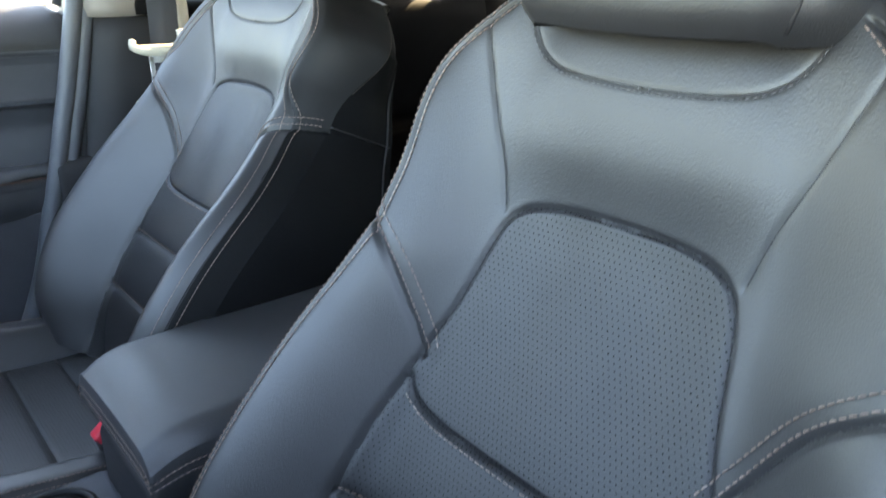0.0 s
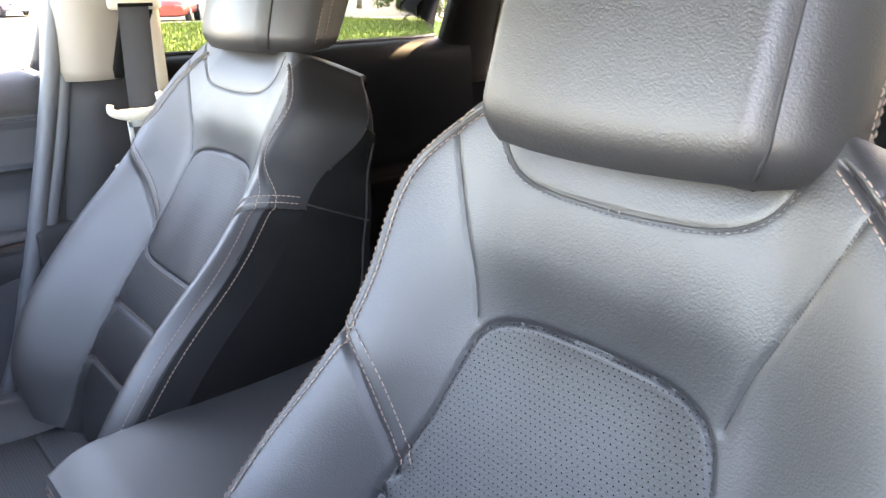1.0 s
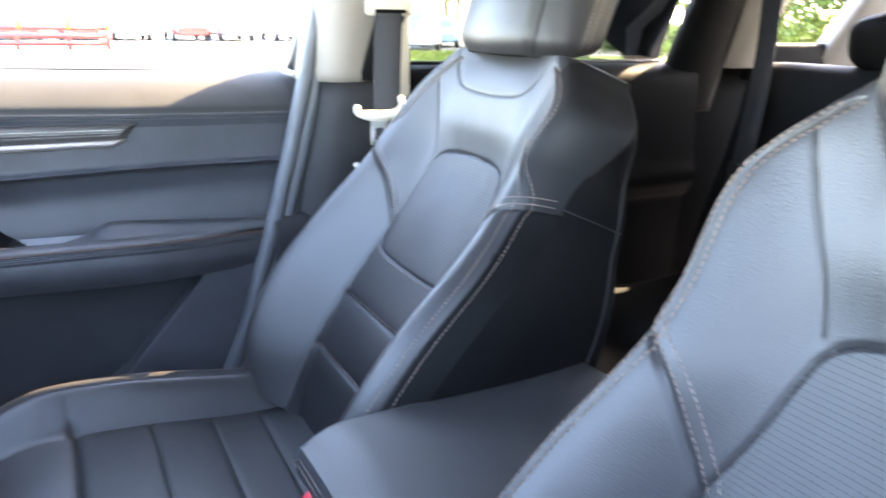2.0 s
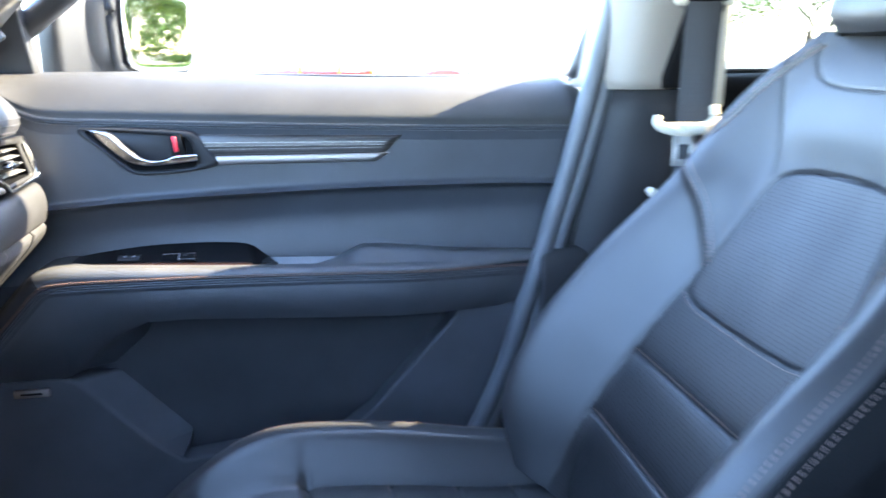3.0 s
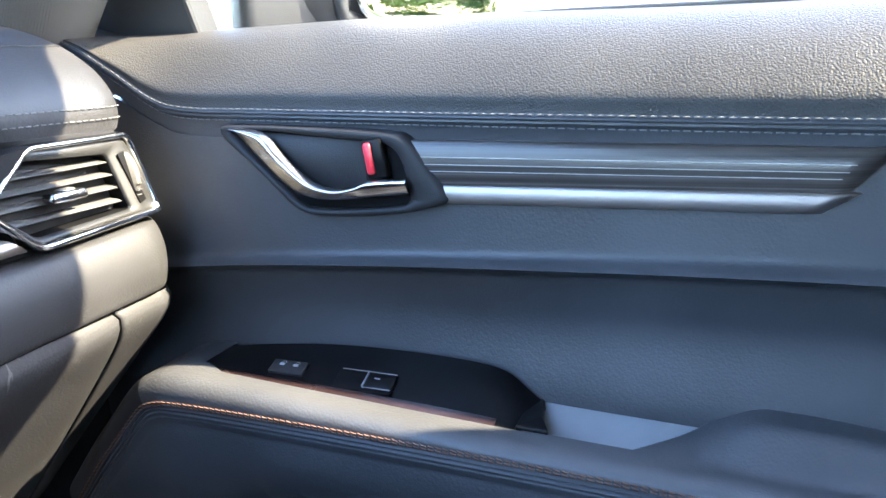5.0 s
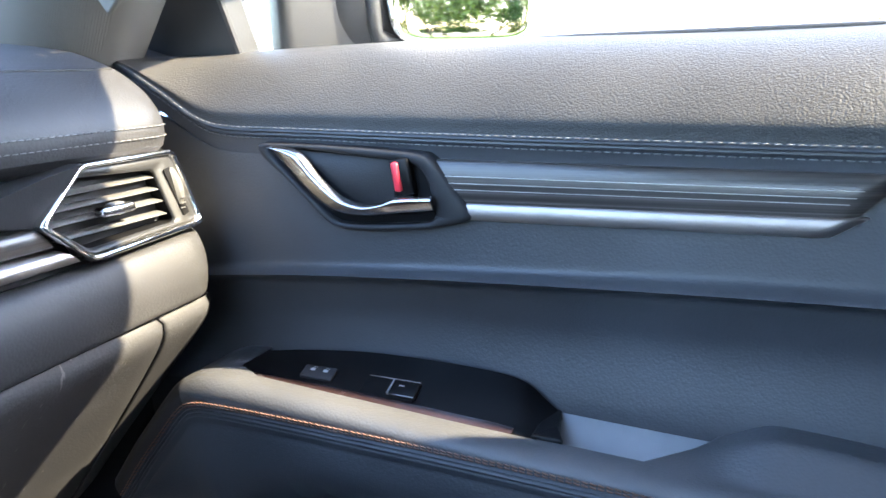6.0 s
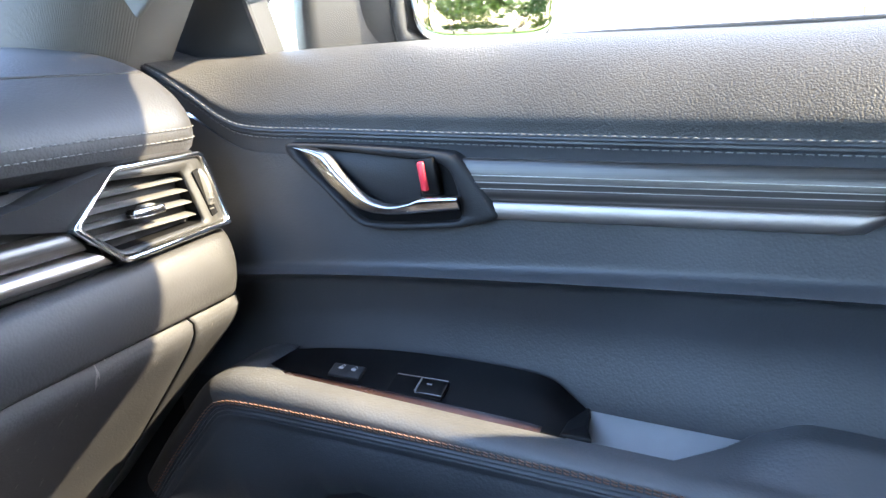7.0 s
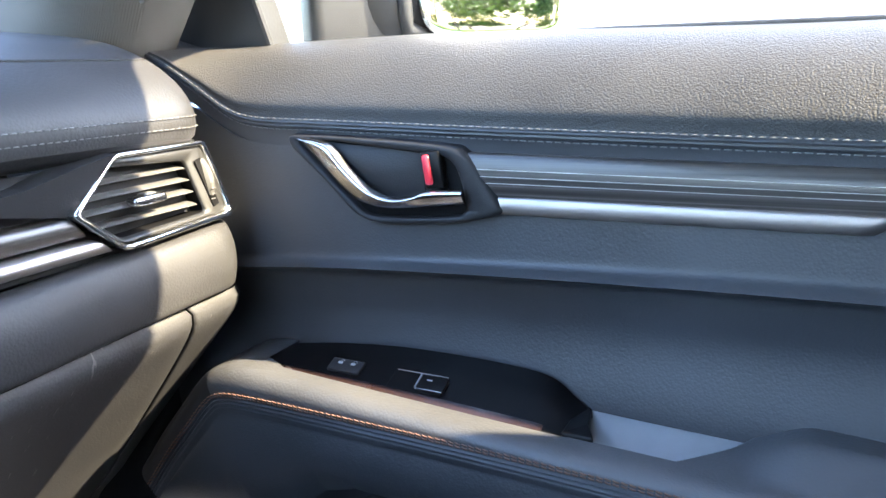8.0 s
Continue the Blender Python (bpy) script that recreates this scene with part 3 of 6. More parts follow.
def cushion_height(a, c):
    """Height of the seat cushion; c runs from its back to its front."""
    u = np.abs(a) / 0.270
    wing = smooth01(u, 0.58, 0.76) * 0.052 * (0.70 + 0.30 * np.sin(np.clip(c / CUSHION_LEN, 0, 1) * math.pi))
    fall = -0.055 * np.clip((u - 0.82) / 0.18, 0, 1) ** 2.2
    nose = -0.110 * np.clip((c - 0.38) / 0.20, 0, 1) ** 2.2
    tilt = 0.055 * c - 0.012 * np.exp(-((c - 0.12) / 0.12) ** 2)
    return wing + fall + nose + tilt


def cushion(parent, m):
    n_c, n_a = 170, 161
    C, U = np.meshgrid(np.linspace(-0.06, CUSHION_LEN, n_c), np.linspace(-1, 1, n_a), indexing="ij")
    round_front = 1 - 0.10 * np.clip((C - 0.36) / 0.14, 0, 1) ** 2
    A = U * 0.270 * round_front
    H = cushion_height(U * 0.27, C)
    aa = np.abs(U) * 0.27
    seam_a = 0.165
    front_c = 0.368
    q = np.abs(aa - seam_a)
    inner = (aa < seam_a) & (C < front_c)
    H = H - np.where(C < front_c + 0.01, 0.004 * np.exp(-((q / 0.0028) ** 2)) + 0.005 * np.exp(-q / 0.012), 0)
    qf = np.abs(C - front_c)
    H = H - np.where(aa < seam_a + 0.01, 0.004 * np.exp(-((qf / 0.0028) ** 2)) + 0.005 * np.exp(-qf / 0.012), 0)
    cuts = (0.105, 0.180, 0.265)
    for cc in cuts:
        qc = np.abs(C - cc)
        H = H - np.where(inner, 0.0022 * np.exp(-((qc / 0.0025) ** 2)) + 0.0012 * np.exp(-qc / 0.014), 0)
    pts = np.stack([A, C, H], 2)
    ca, cc_ = np.abs(U[:-1, :-1] + U[1:, 1:]) / 2 * 0.27, (C[:-1, :-1] + C[1:, 1:]) / 2
    fa = (ca < seam_a) & (cc_ < front_c)
    body = sheet("cushion", pts, leather, parent, "black leather seat cushion with raised side bolsters", keep=~fa, flip=True)
    body.matrix_local = m
    edges = (-0.07, *cuts, front_c)
    for lo, hi in zip(edges[:-1], edges[1:]):
        sheet("cushion_panel", pts, leather_perf_flat, body, keep=fa & (cc_ >= lo) & (cc_ < hi), flip=True)
    lines = []
    for cc in cuts:
        x = np.linspace(-seam_a, seam_a, 90)
        lines.append((np.stack([x, np.full(90, cc + 0.004), cushion_height(x, np.full(90, cc)) - 0.003], 1), np.tile([0, 0, 1.0], (90, 1))))
    for sg in (-1, 1):
        c = np.linspace(0.0, 0.47, 160)
        for off in (0.232, 0.240):
            rf = 1 - 0.10 * np.clip((c - 0.36) / 0.14, 0, 1) ** 2
            lines.append((np.stack([sg * off * rf, c, cushion_height(np.full(160, off), c) + 0.0006], 1), np.tile([sg * 0.4, 0, 1.0], (160, 1))))
    finish("stitching", stitch_mesh("stitching", lines, thread_tan), body)
    # skirts
    for sg, col in ((-1, 0), (1, -1)):
        e = pts[:, col]
        s = np.linspace(0, 1, 8)
        sk = np.zeros((n_c, 8, 3))
        for k, t in enumerate(s):
            sk[:, k] = e
            sk[:, k, 0] += sg * (0.006 * math.sin(math.pi * t) - 0.02 * t)
            sk[:, k, 2] = e[:, 2] * (1 - t) + (-0.16) * t
        sheet("side_skirt", sk, leather_shaded, body, flip=sg > 0)
    e = pts[-1]
    sk = np.zeros((8, n_a, 3))
    for k, t in enumerate(np.linspace(0, 1, 8)):
        sk[k] = e
        sk[k, :, 1] += 0.012 * math.sin(math.pi * t) - 0.04 * t
        sk[k, :, 2] = e[:, 2] * (1 - t) + (-0.16) * t
    sheet("front_skirt", sk, leather_shaded, body, flip=True)
    return body


SEAT_TILT = 24.0


def front_seat(x, y, z, tip, rest_height, rest_half, slim, bold, inboard, rest_shift=0.0, rest_back=0.0, swell=0.0):
    """One front seat; (x, y, z) is the middle of the insert's upper edge."""
    TIP[0] = tip
    NARROW[0], NARROW[1] = slim
    BOLD[0], BOLD[1] = bold
    WIDE[0] = 0.030 if inboard else 0.0
    EDGE_SEAM[:] = [0.020, 0.034] if inboard else [0.036, 0.0]
    root = empty("front_seat", pose(x, y, z), "black leather front seat with perforated insert and tan stitching", "car seat", "front seats")
    frame_ob = backrest(root, inboard)
    frame_ob.matrix_local = pose(0, 0, 0, rx=SEAT_TILT)
    hr = headrest(root, rest_height, rest_half, rest_shift, rest_back, swell)
    hr.matrix_local = pose(0, 0, 0, rx=SEAT_TILT)
    cushion(root, Matrix.Translation((0, 0.185, -0.398)))
    part("seat_base", box(0.44, 0.44, 0.13, (0, 0.40, -0.60), 0.02), plastic_dark, root)
    for sx in (-0.2, 0.2):
        part("seat_rail", box(0.04, 0.62, 0.10, (sx, 0.36, -0.705), 0.008), recess_black, root)
    return root


driver_seat = front_seat(-0.460, 0.028, 1.117, 0.030, 0.224, 0.094, (0.000, 0.040), (0.0, 0.0), 0, -0.003, 0.0, 0.026)
passenger_seat = front_seat(0.265, -0.060, 1.117, 0.006, 0.257, 0.089, (0.032, 0.006), (0.026, 0.0), -1, 0.006, 0.020, 0.030)


# ---------------------------------------------------------------- the car's shell
CX = -0.0875
FLOOR_Z = 0.36


def mirrored(x):
    return 2 * CX - x


def slab(name, pts_in, pts_out, material, label="", category=""):
    """A shell of some thickness between two matching point grids."""
    r, c = pts_in.shape[:2]
    v = np.concatenate([pts_in.reshape(-1, 3), pts_out.reshape(-1, 3)])
    f = grid_faces(r, c) + [tuple(r * c + k for k in q[::-1]) for q in grid_faces(r, c)]
    ring = [(0, j) for j in range(c)] + [(i, c - 1) for i in range(1, r)] + [(r - 1, j) for j in range(c - 2, -1, -1)] + [(i, 0) for i in range(r - 2, 0, -1)]
    ids = [i * c + j for i, j in ring]
    for k in range(len(ids)):
        p, q = ids[k], ids[(k + 1) % len(ids)]
        f.append((q, p, r * c + p, r * c + q))
    ob = finish(name, mesh_of(name, v, f, material), None)
    return tagged(ob, label, category, kind="structure")


def side_x(z):
    """How far the cabin's side stands out at a height, above the sill it leans in."""
    return np.interp(z, [1.20, 1.24, 1.40, 1.55, 1.66], [0.795, 0.795, 0.735, 0.660, 0.585])


# floor, firewall, roof
tagged(part("floor", box(1.60, 3.0, 0.06, (CX, -0.20, FLOOR_Z - 0.03), 0.01), carpet, None), "black carpeted car floor", "floor", kind="structure")
tagged(part("wall_front", box(1.60, 0.05, 0.86, (CX, 1.36, 0.74), 0.01), plastic_dark, None), "dark bulkhead behind the dashboard", "wall", kind="structure")
roof_y = np.linspace(0.67, -1.75, 30)
roof_u = np.linspace(-1, 1, 25)
RY, RU = np.meshgrid(roof_y, roof_u, indexing="ij")
rz = 1.615 - 0.055 * RU ** 4 - 0.05 * np.clip((RY - 0.35) / 0.3, 0, 1) ** 2 - 0.06 * np.clip((-RY - 0.9) / 0.9, 0, 1) ** 2
inner = np.stack([CX + RU * 0.705, RY, rz], 2)
slab("ceiling", inner, inner + np.array([0, 0, 0.06]), headliner_cloth, "light grey cloth headliner", "ceiling")


def post(name, low, high, depth_low, depth_high, width_low, width_high, material, label, category="pillar", side=1, thick=0.05, kind="structure", parent=None):
    """A pillar with a rounded inner face between two points on the cabin's side. Depth runs into the cabin, width along the car."""
    n, k = 22, 13
    pin, pout = np.zeros((n, k, 3)), np.zeros((n, k, 3))
    for i, t in enumerate(np.linspace(0, 1, n)):
        c = np.array(low) * (1 - t) + np.array(high) * t
        d, w = depth_low * (1 - t) + depth_high * t, width_low * (1 - t) + width_high * t
        for j, q in enumerate(np.linspace(-1, 1, k)):
            bulge = d * (1 - abs(q) ** 3)
            pin[i, j] = (c[0] - side * bulge, c[1] + q * w / 2, c[2])
            pout[i, j] = (c[0] + side * thick, c[1] + q * w / 2, c[2])
    r, cc = n, k
    v = np.concatenate([pin.reshape(-1, 3), pout.reshape(-1, 3)])
    f = grid_faces(r, cc) + [tuple(r * cc + a for a in q[::-1]) for q in grid_faces(r, cc)]
    ring = [(0, j) for j in range(cc)] + [(i, cc - 1) for i in range(1, r)] + [(r - 1, j) for j in range(cc - 2, -1, -1)] + [(i, 0) for i in range(r - 2, 0, -1)]
    ids = [i * cc + j for i, j in ring]
    for a in range(len(ids)):
        p, q = ids[a], ids[(a + 1) % len(ids)]
        f.append((q, p, r * cc + p, r * cc + q))
    ob = finish(name, mesh_of(name, v, f, material), parent)
    return tagged(ob, label, category, kind=kind)


# roof rails on both sides
for sg in (1, -1):
    x0 = side_x(1.60) if sg > 0 else mirrored(side_x(1.60))
    pts = [(x0 + sg * 0.03, 0.63, 1.535), (x0 + sg * 0.03, 0.35, 1.60), (x0 + sg * 0.015, 0.05, 1.605), (x0 - sg * 0.002, -0.30, 1.602), (x0 - sg * 0.002, -1.1, 1.585), (x0 + sg * 0.015, -1.75, 1.50)]
    tagged(part("trim", tube(spline(pts, 30), list(np.linspace(0.042, 0.024, 14)) + [0.024] * 16, 12), headliner_cloth, None), "light cloth roof rail trim", "trim", kind="structure")

# B pillars: light upper trim over a dark lower trim
for sg in (1, -1):
    fx = (lambda x: x) if sg > 0 else mirrored
    post("pillar", (fx(0.715), -0.030, 1.205), (fx(0.630), -0.085, 1.60), 0.062, 0.045, 0.150, 0.15, beige_pillar, "greige upper centre pillar trim", side=sg, thick=0.085)
    post("pillar", (fx(0.735), 0.060, 0.50), (fx(0.715), -0.050, 1.2035), 0.062, 0.062, 0.30, 0.170, pillar_dark, "dark grey lower centre pillar trim", side=sg)
    line = [(0.655, -0.030, 1.60), (0.694, 0.002, 1.40), (0.698, 0.034, 1.26), (0.692, 0.053, 1.190), (0.690, 0.079, 1.090), (0.689, 0.102, 1.010), (0.688, 0.120, 0.945), (0.687, 0.150, 0.850), (0.687, 0.183, 0.745), (0.688, 0.240, 0.62), (0.690, 0.31, 0.50)]
    pts = [(fx(x), y, z) for x, y, z in line]
    tagged(part("door_seal", tube(spline(pts, 70), 0.0155, 14), seal_rubber, None), "blue-grey rubber door seal along the pillar", "trim", kind="structure")
    pts = [(fx(x + 0.004), y - 0.022, z) for x, y, z in line]
    tagged(part("trim", tube(spline(pts, 70), 0.0150, 14), seal_rubber, None), "blue-grey edge of the pillar trim", "trim", kind="structure")
    pts = [(fx(x + 0.012), y - 0.044, z) for x, y, z in line]
    tagged(part("trim", tube(spline(pts, 70), 0.014, 12), pillar_dark, None), "dark moulded edge of the pillar trim", "trim", kind="structure")
    foot = solid_prism([(fx(0.667), 0.40), (fx(0.667), 0.945), (fx(0.678), 0.962), (fx(0.740), 0.966), (fx(0.740), 0.40)], -0.070, 0.125, 0.008, 3)
    tagged(part("pillar", foot, pillar_dark, None), "dark wide foot of the centre pillar", "pillar", kind="structure")
    # A pillar, windscreen post
    post("pillar", (fx(0.71), 1.100, 1.19), (fx(0.605), 0.655, 1.570), 0.050, 0.045, 0.22, 0.15, pillar_cloth, "light cloth-covered windscreen pillar", side=sg)
    seal_a = [(fx(0.745), 1.010, 1.200), (fx(0.746), 0.984, 1.238), (fx(0.744), 0.958, 1.264), (fx(0.736), 0.915, 1.300), (fx(0.704), 0.765, 1.405), (fx(0.650), 0.56, 1.530), (fx(0.640), 0.42, 1.580)]
    tagged(part("door_seal", tube(spline(seal_a, 40), 0.014, 12), rubber, None), "black rubber seal along the windscreen pillar", "trim", kind="structure")
    # rear pillar
    post("pillar", (fx(0.755), -1.150, 1.212), (fx(0.655), -1.215, 1.590), 0.022, 0.022, 0.140, 0.170, beige_pillar, "greige rear pillar trim", side=sg)
    post("pillar", (fx(0.770), -0.985, 1.10), (fx(0.665), -1.045, 1.590), 0.014, 0.014, 0.200, 0.130, rear_skin_shaded, "black rear door frame", side=sg, thick=0.03)
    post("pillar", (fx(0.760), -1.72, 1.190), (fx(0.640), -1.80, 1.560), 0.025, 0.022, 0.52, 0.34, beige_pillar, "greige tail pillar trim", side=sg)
    tagged(part("trim", box(0.05, 0.72, 0.10, (fx(0.770), -1.55, 1.225), 0.015, 3), rear_skin_shaded, None), "black trim under the quarter window", "trim", kind="structure")
    post("belt_slot", (fx(0.6560), -0.078, 1.207), (fx(0.6090), -0.092, 1.335), 0.006, 0.004, 0.075, 0.045, recess_black, "dark belt slot in the pillar trim", side=sg, thick=0.02)

# windscreen, rear screen
gx, gt = np.meshgrid(np.linspace(-0.72, 0.72, 17), np.linspace(0, 1, 13))
scr = np.stack([CX + gx * (1 - 0.12 * gt), 1.36 - 0.74 * gt - 0.10 * gx ** 2, 1.12 + 0.45 * gt], 2)
ws = sheet("window_1", scr, glass, None)
ws.visible_shadow = False
tagged(ws, "clear curved windscreen glass", "window", kind="structure")
scr = np.stack([CX + gx * 0.80 * (1 - 0.10 * gt), -2.02 + 0.27 * gt + 0.05 * gx ** 2, 1.20 + 0.33 * gt], 2)
rs = sheet("window_2", scr, black_glass, None)
tagged(rs, "dark-edged tailgate glass", "window", kind="structure")
tagged(part("wall_rear", box(1.50, 0.06, 0.84, (CX, -2.05, 0.78), 0.02), rear_skin_shaded, None), "dark tailgate lining", "wall", kind="structure")
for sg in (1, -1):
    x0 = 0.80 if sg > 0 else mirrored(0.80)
    tagged(part("wall_side", box(0.05, 1.18, 0.85, (x0, -1.50, 0.785), 0.02), rear_skin_shaded, None), "dark cargo side lining", "wall", kind="structure")
for sg in (1, -1):
    x0 = 0.775 if sg > 0 else mirrored(0.775)
    tagged(part("wall_kick", box(0.08, 0.44, 0.80, (x0, 1.205, 0.79), 0.01), carpet, None), "dark carpeted footwell side", "wall", kind="structure")
# outer sill and driver's side door step
tagged(part("wall_sill", box(0.10, 1.9, 0.16, (mirrored(0.80), 0.20, 0.40), 0.02), plastic_dark, None), "dark door sill", "wall", kind="structure")


# driver's door, closed: plain lining below the window
tagged(part("wall_driver", box(0.07, 0.96, 0.80, (mirrored(0.765), 0.530, 0.83), 0.012, 3), door_skin, None), "black driver's door lining", "wall", kind="structure")
# out of view, added beyond the real pillar to keep side light out
tagged(part("driver_shade_block", box(0.05, 0.30, 0.42, (mirrored(0.775), -0.03, 1.43), 0.012, 3), plastic_dark, None), "unseen dark block added beside the driver to hold back light", "wall", kind="structure")


# ---------------------------------------------------------------- front passenger door
def bump01(x, mid, wide):
    return np.exp(-(((np.asarray(x, float)) - mid) / wide) ** 2)


SILL_Z = 1.232


def stitch_z(y):
    """Height of the seam under the padded top: level, rising steeply at the dashboard."""
    return curve(y, [0.04, 0.20, 0.377, 0.60, 0.76, 0.83, 0.862, 0.90, 0.94, 0.985], [1.150, 1.152, 1.156, 1.163, 1.169, 1.172, 1.180, 1.203, 1.225, 1.240])


def ledge_z(y):
    """Height of the soft ledge across the middle of the door."""
    return curve(y, [0.04, 0.20, 0.40, 0.60, 0.75, 0.88, 1.0], [1.059, 1.0625, 1.062, 1.0565, 1.0495, 1.039, 1.0275])


def door_x(y, z):
    """The face of the door's middle panels: a soft lip over a hollow."""
    lz = ledge_z(y)
    up = 0.7225 - 0.0050 * np.exp(-np.clip(z - lz, 0, 1) / 0.040) - 0.0115 * np.exp(-((np.clip(z - lz, 0, 1) / 0.0036) ** 1.5))
    dz = np.clip(lz - z, 0, 1)
    low = 0.7060 + 0.0160 * (1 - np.exp(-((dz / 0.0050) ** 1.4))) + 0.0100 * smooth01(dz, 0.0, 0.045) - 0.0120 * smooth01(dz, 0.045, 0.11)
    x = np.where(z > lz - 1e-6, up, low)
    front = smooth01(y, 0.84, 0.98)
    return x - 0.010 * front


def yz_sheet(name, ys, zs_of, x_of, material, parent, n=40, label="", flip=False, power=1.0):
    Y = np.repeat(ys[:, None], n, 1)
    lo, hi = zs_of(ys)
    Z = lo[:, None] + (hi - lo)[:, None] * (1 - (1 - np.linspace(0, 1, n)[None, :]) ** power)
    return sheet(name, np.stack([x_of(Y, Z), Y, Z], 2), material, parent, label, flip=flip)


door = empty("passenger_door", pose(0, 0, 0), "black passenger door with padded top, silver and wood trim and armrest", "car door")
ys = np.linspace(0.040, 0.985, 266)

# padded top: rolls from the glass inwards and down to the stitched seam
n = 46
pad = np.zeros((len(ys), n, 3))
for k, t in enumerate(np.linspace(0, 1, n)):
    z_low = stitch_z(ys)
    top = np.maximum(SILL_Z - 0.010 * smooth01(-ys, -0.75, -0.35), z_low + 0.004)
    pad[:, k, 0] = 0.800 - 0.088 * t ** 0.85 + 0.006 * math.exp(-((1 - t) / 0.05) ** 2)
    pad[:, k, 2] = top - (top - z_low) * (0.28 * t + 0.72 * t ** 2.6)
    pad[:, k, 1] = ys
end = smooth01(-ys, -0.075, -0.040)[:, None]
pad[:, :, 2] -= 0.014 * end
upper = sheet("padded_top", pad, pad_skin, door, "coarse-grained padded door top", flip=False)
# band between the two stitched rows, with a narrow welt
band = np.zeros((len(ys), 30, 3))
for k, t in enumerate(np.linspace(0, 1, 30)):
    off = 0.024 * t
    welt = 0.0035 * math.exp(-(((t - 0.17) / 0.05) ** 2)) + 0.0030 * math.exp(-(((t - 0.28) / 0.05) ** 2))
    dip = 0.004 * math.exp(-((t / 0.05) ** 2)) + 0.003 * math.exp(-(((t - 0.225) / 0.03) ** 2))
    band[:, k, 0] = 0.7145 + 0.009 * t ** 0.5 - 0.7 * welt + dip
    band[:, k, 1] = ys
    band[:, k, 2] = stitch_z(ys) - off
sheet("stitched_band", band, door_skin, door)
lines = []
nn = np.tile([-1.0, 0, 0.25], (len(ys), 1))
lines.append((band[:, 2] + np.array([-0.0010, 0, 0.0004]), np.tile([-0.9, 0, 0.4], (len(ys), 1))))
lines.append((band[:, 12] + np.array([-0.0010, 0, 0]), nn))
finish("stitching", stitch_mesh("stitching", lines, thread_grey, length=0.0044, gap=0.0020, width=0.0010), door)

# middle panel above the ledge, lower panel beneath it
TRIM_LO, TRIM_HI = 1.098, 1.140
yz_sheet("upper_panel", ys, lambda y: (ledge_z(y), stitch_z(y) - 0.0235), door_x, door_skin, door, 60, "smooth black upper door panel")
yz_sheet("middle_panel", ys, lambda y: (np.full_like(y, 0.93), ledge_z(y)), door_x, door_skin, door, 80, "hollowed black middle door panel", power=1.8)


def ribbon(outline, x_of, thick, bevel=0.0015):
    """A plate with the outline (y, z), lying on the door's face, standing thick into the cabin."""
    bm = bmesh.new()
    front = [bm.verts.new((x_of(y, z) - thick, y, z)) for y, z in outline]
    back = [bm.verts.new((x_of(y, z) + 0.004, y, z)) for y, z in outline]
    f = bm.faces.new(front)
    k = len(outline)
    for i in range(k):
        bm.faces.new((front[i], front[(i + 1) % k], back[(i + 1) % k], back[i]))
    bmesh.ops.recalc_face_normals(bm, faces=bm.faces)
    if bevel:
        rim = [e for e in f.edges]
        bmesh.ops.bevel(bm, geom=rim, offset=bevel, segments=3, affect="EDGES", profile=0.5)
    return bm


def strip(y0, y1, z_lo, z_hi, x_of, thick, material, name, label, tip0=0.0, tip1=0.0, n=60, m=10, crown=0.002):
    """A long trim bar with slanted ends: rows along y, slightly crowned."""
    T = np.linspace(0, 1, m)
    pts = np.zeros((n, m + 4, 3))
    for i, t in enumerate(np.linspace(0, 1, n)):
        for j, q in enumerate(T):
            y = (y0 + tip0 * q) * (1 - t) + (y1 + tip1 * q) * t
            z = z_lo(y) * (1 - q) + z_hi(y) * q
            tp = min(1.0, (1.0 - t) / 0.05) ** 0.5
            pts[i, j + 2] = (x_of(y, z) - (thick + crown * (1 - (2 * q - 1) ** 2)) * tp + 0.002 * (1 - tp), y, z)
        for a, b in ((1, 2), (m + 2, m + 1)):
            pts[i, a] = pts[i, b] + np.array([0.0015, 0, -0.0008 if a == 1 else 0.0008])
        for a, b in ((0, 1), (m + 3, m + 2)):
            pts[i, a] = pts[i, b] + np.array([thick + 0.004, 0, 0])
    v = pts.reshape(-1, 3)
    f = grid_faces(n, m + 4)
    c = m + 4
    f.append(tuple(range(c)))
    f.append(tuple((n - 1) * c + k for k in range(c - 1, -1, -1)))
    return finish(name, mesh_of(name, v, f, material), door, label)


flat_x = lambda y, z: 0.7205
strip(0.634, 0.360, lambda y: 1.1118 + 0.0 * y, lambda y: 1.1435 - 0.020 * (0.64 - y), flat_x, 0.004, wood_trim, "wood_strip", "dark wood inlay with pale streaks", tip0=0.012, tip1=-0.024, crown=0.0030)
wood_lo, wood_hi = (lambda y: 1.1118 + 0.0 * y), (lambda y: 1.1435 - 0.020 * (0.64 - y))
for q0 in (0.36, 0.51, 0.67):
    at = lambda y, d=0.0, q0=q0: wood_lo(y) * (1 - q0) + wood_hi(y) * q0 + d
    strip(0.632 + 0.012 * q0, 0.362 - 0.024 * q0, lambda y, at=at: at(y, -0.0002), lambda y, at=at: at(y, 0.0002), flat_x, 0.0041 + 0.0030 * (1 - (2 * q0 - 1) ** 2), inlay_line, "inlay_line", "thin pale inlay line", crown=0.0)
strip(0.610, 0.372, lambda y: 1.1010 + 0 * y, lambda y: 1.1122 + 0 * y, flat_x, 0.0055, satin, "silver_strip", "satin silver strip", tip0=0.010, tip1=-0.018, crown=0.0012)

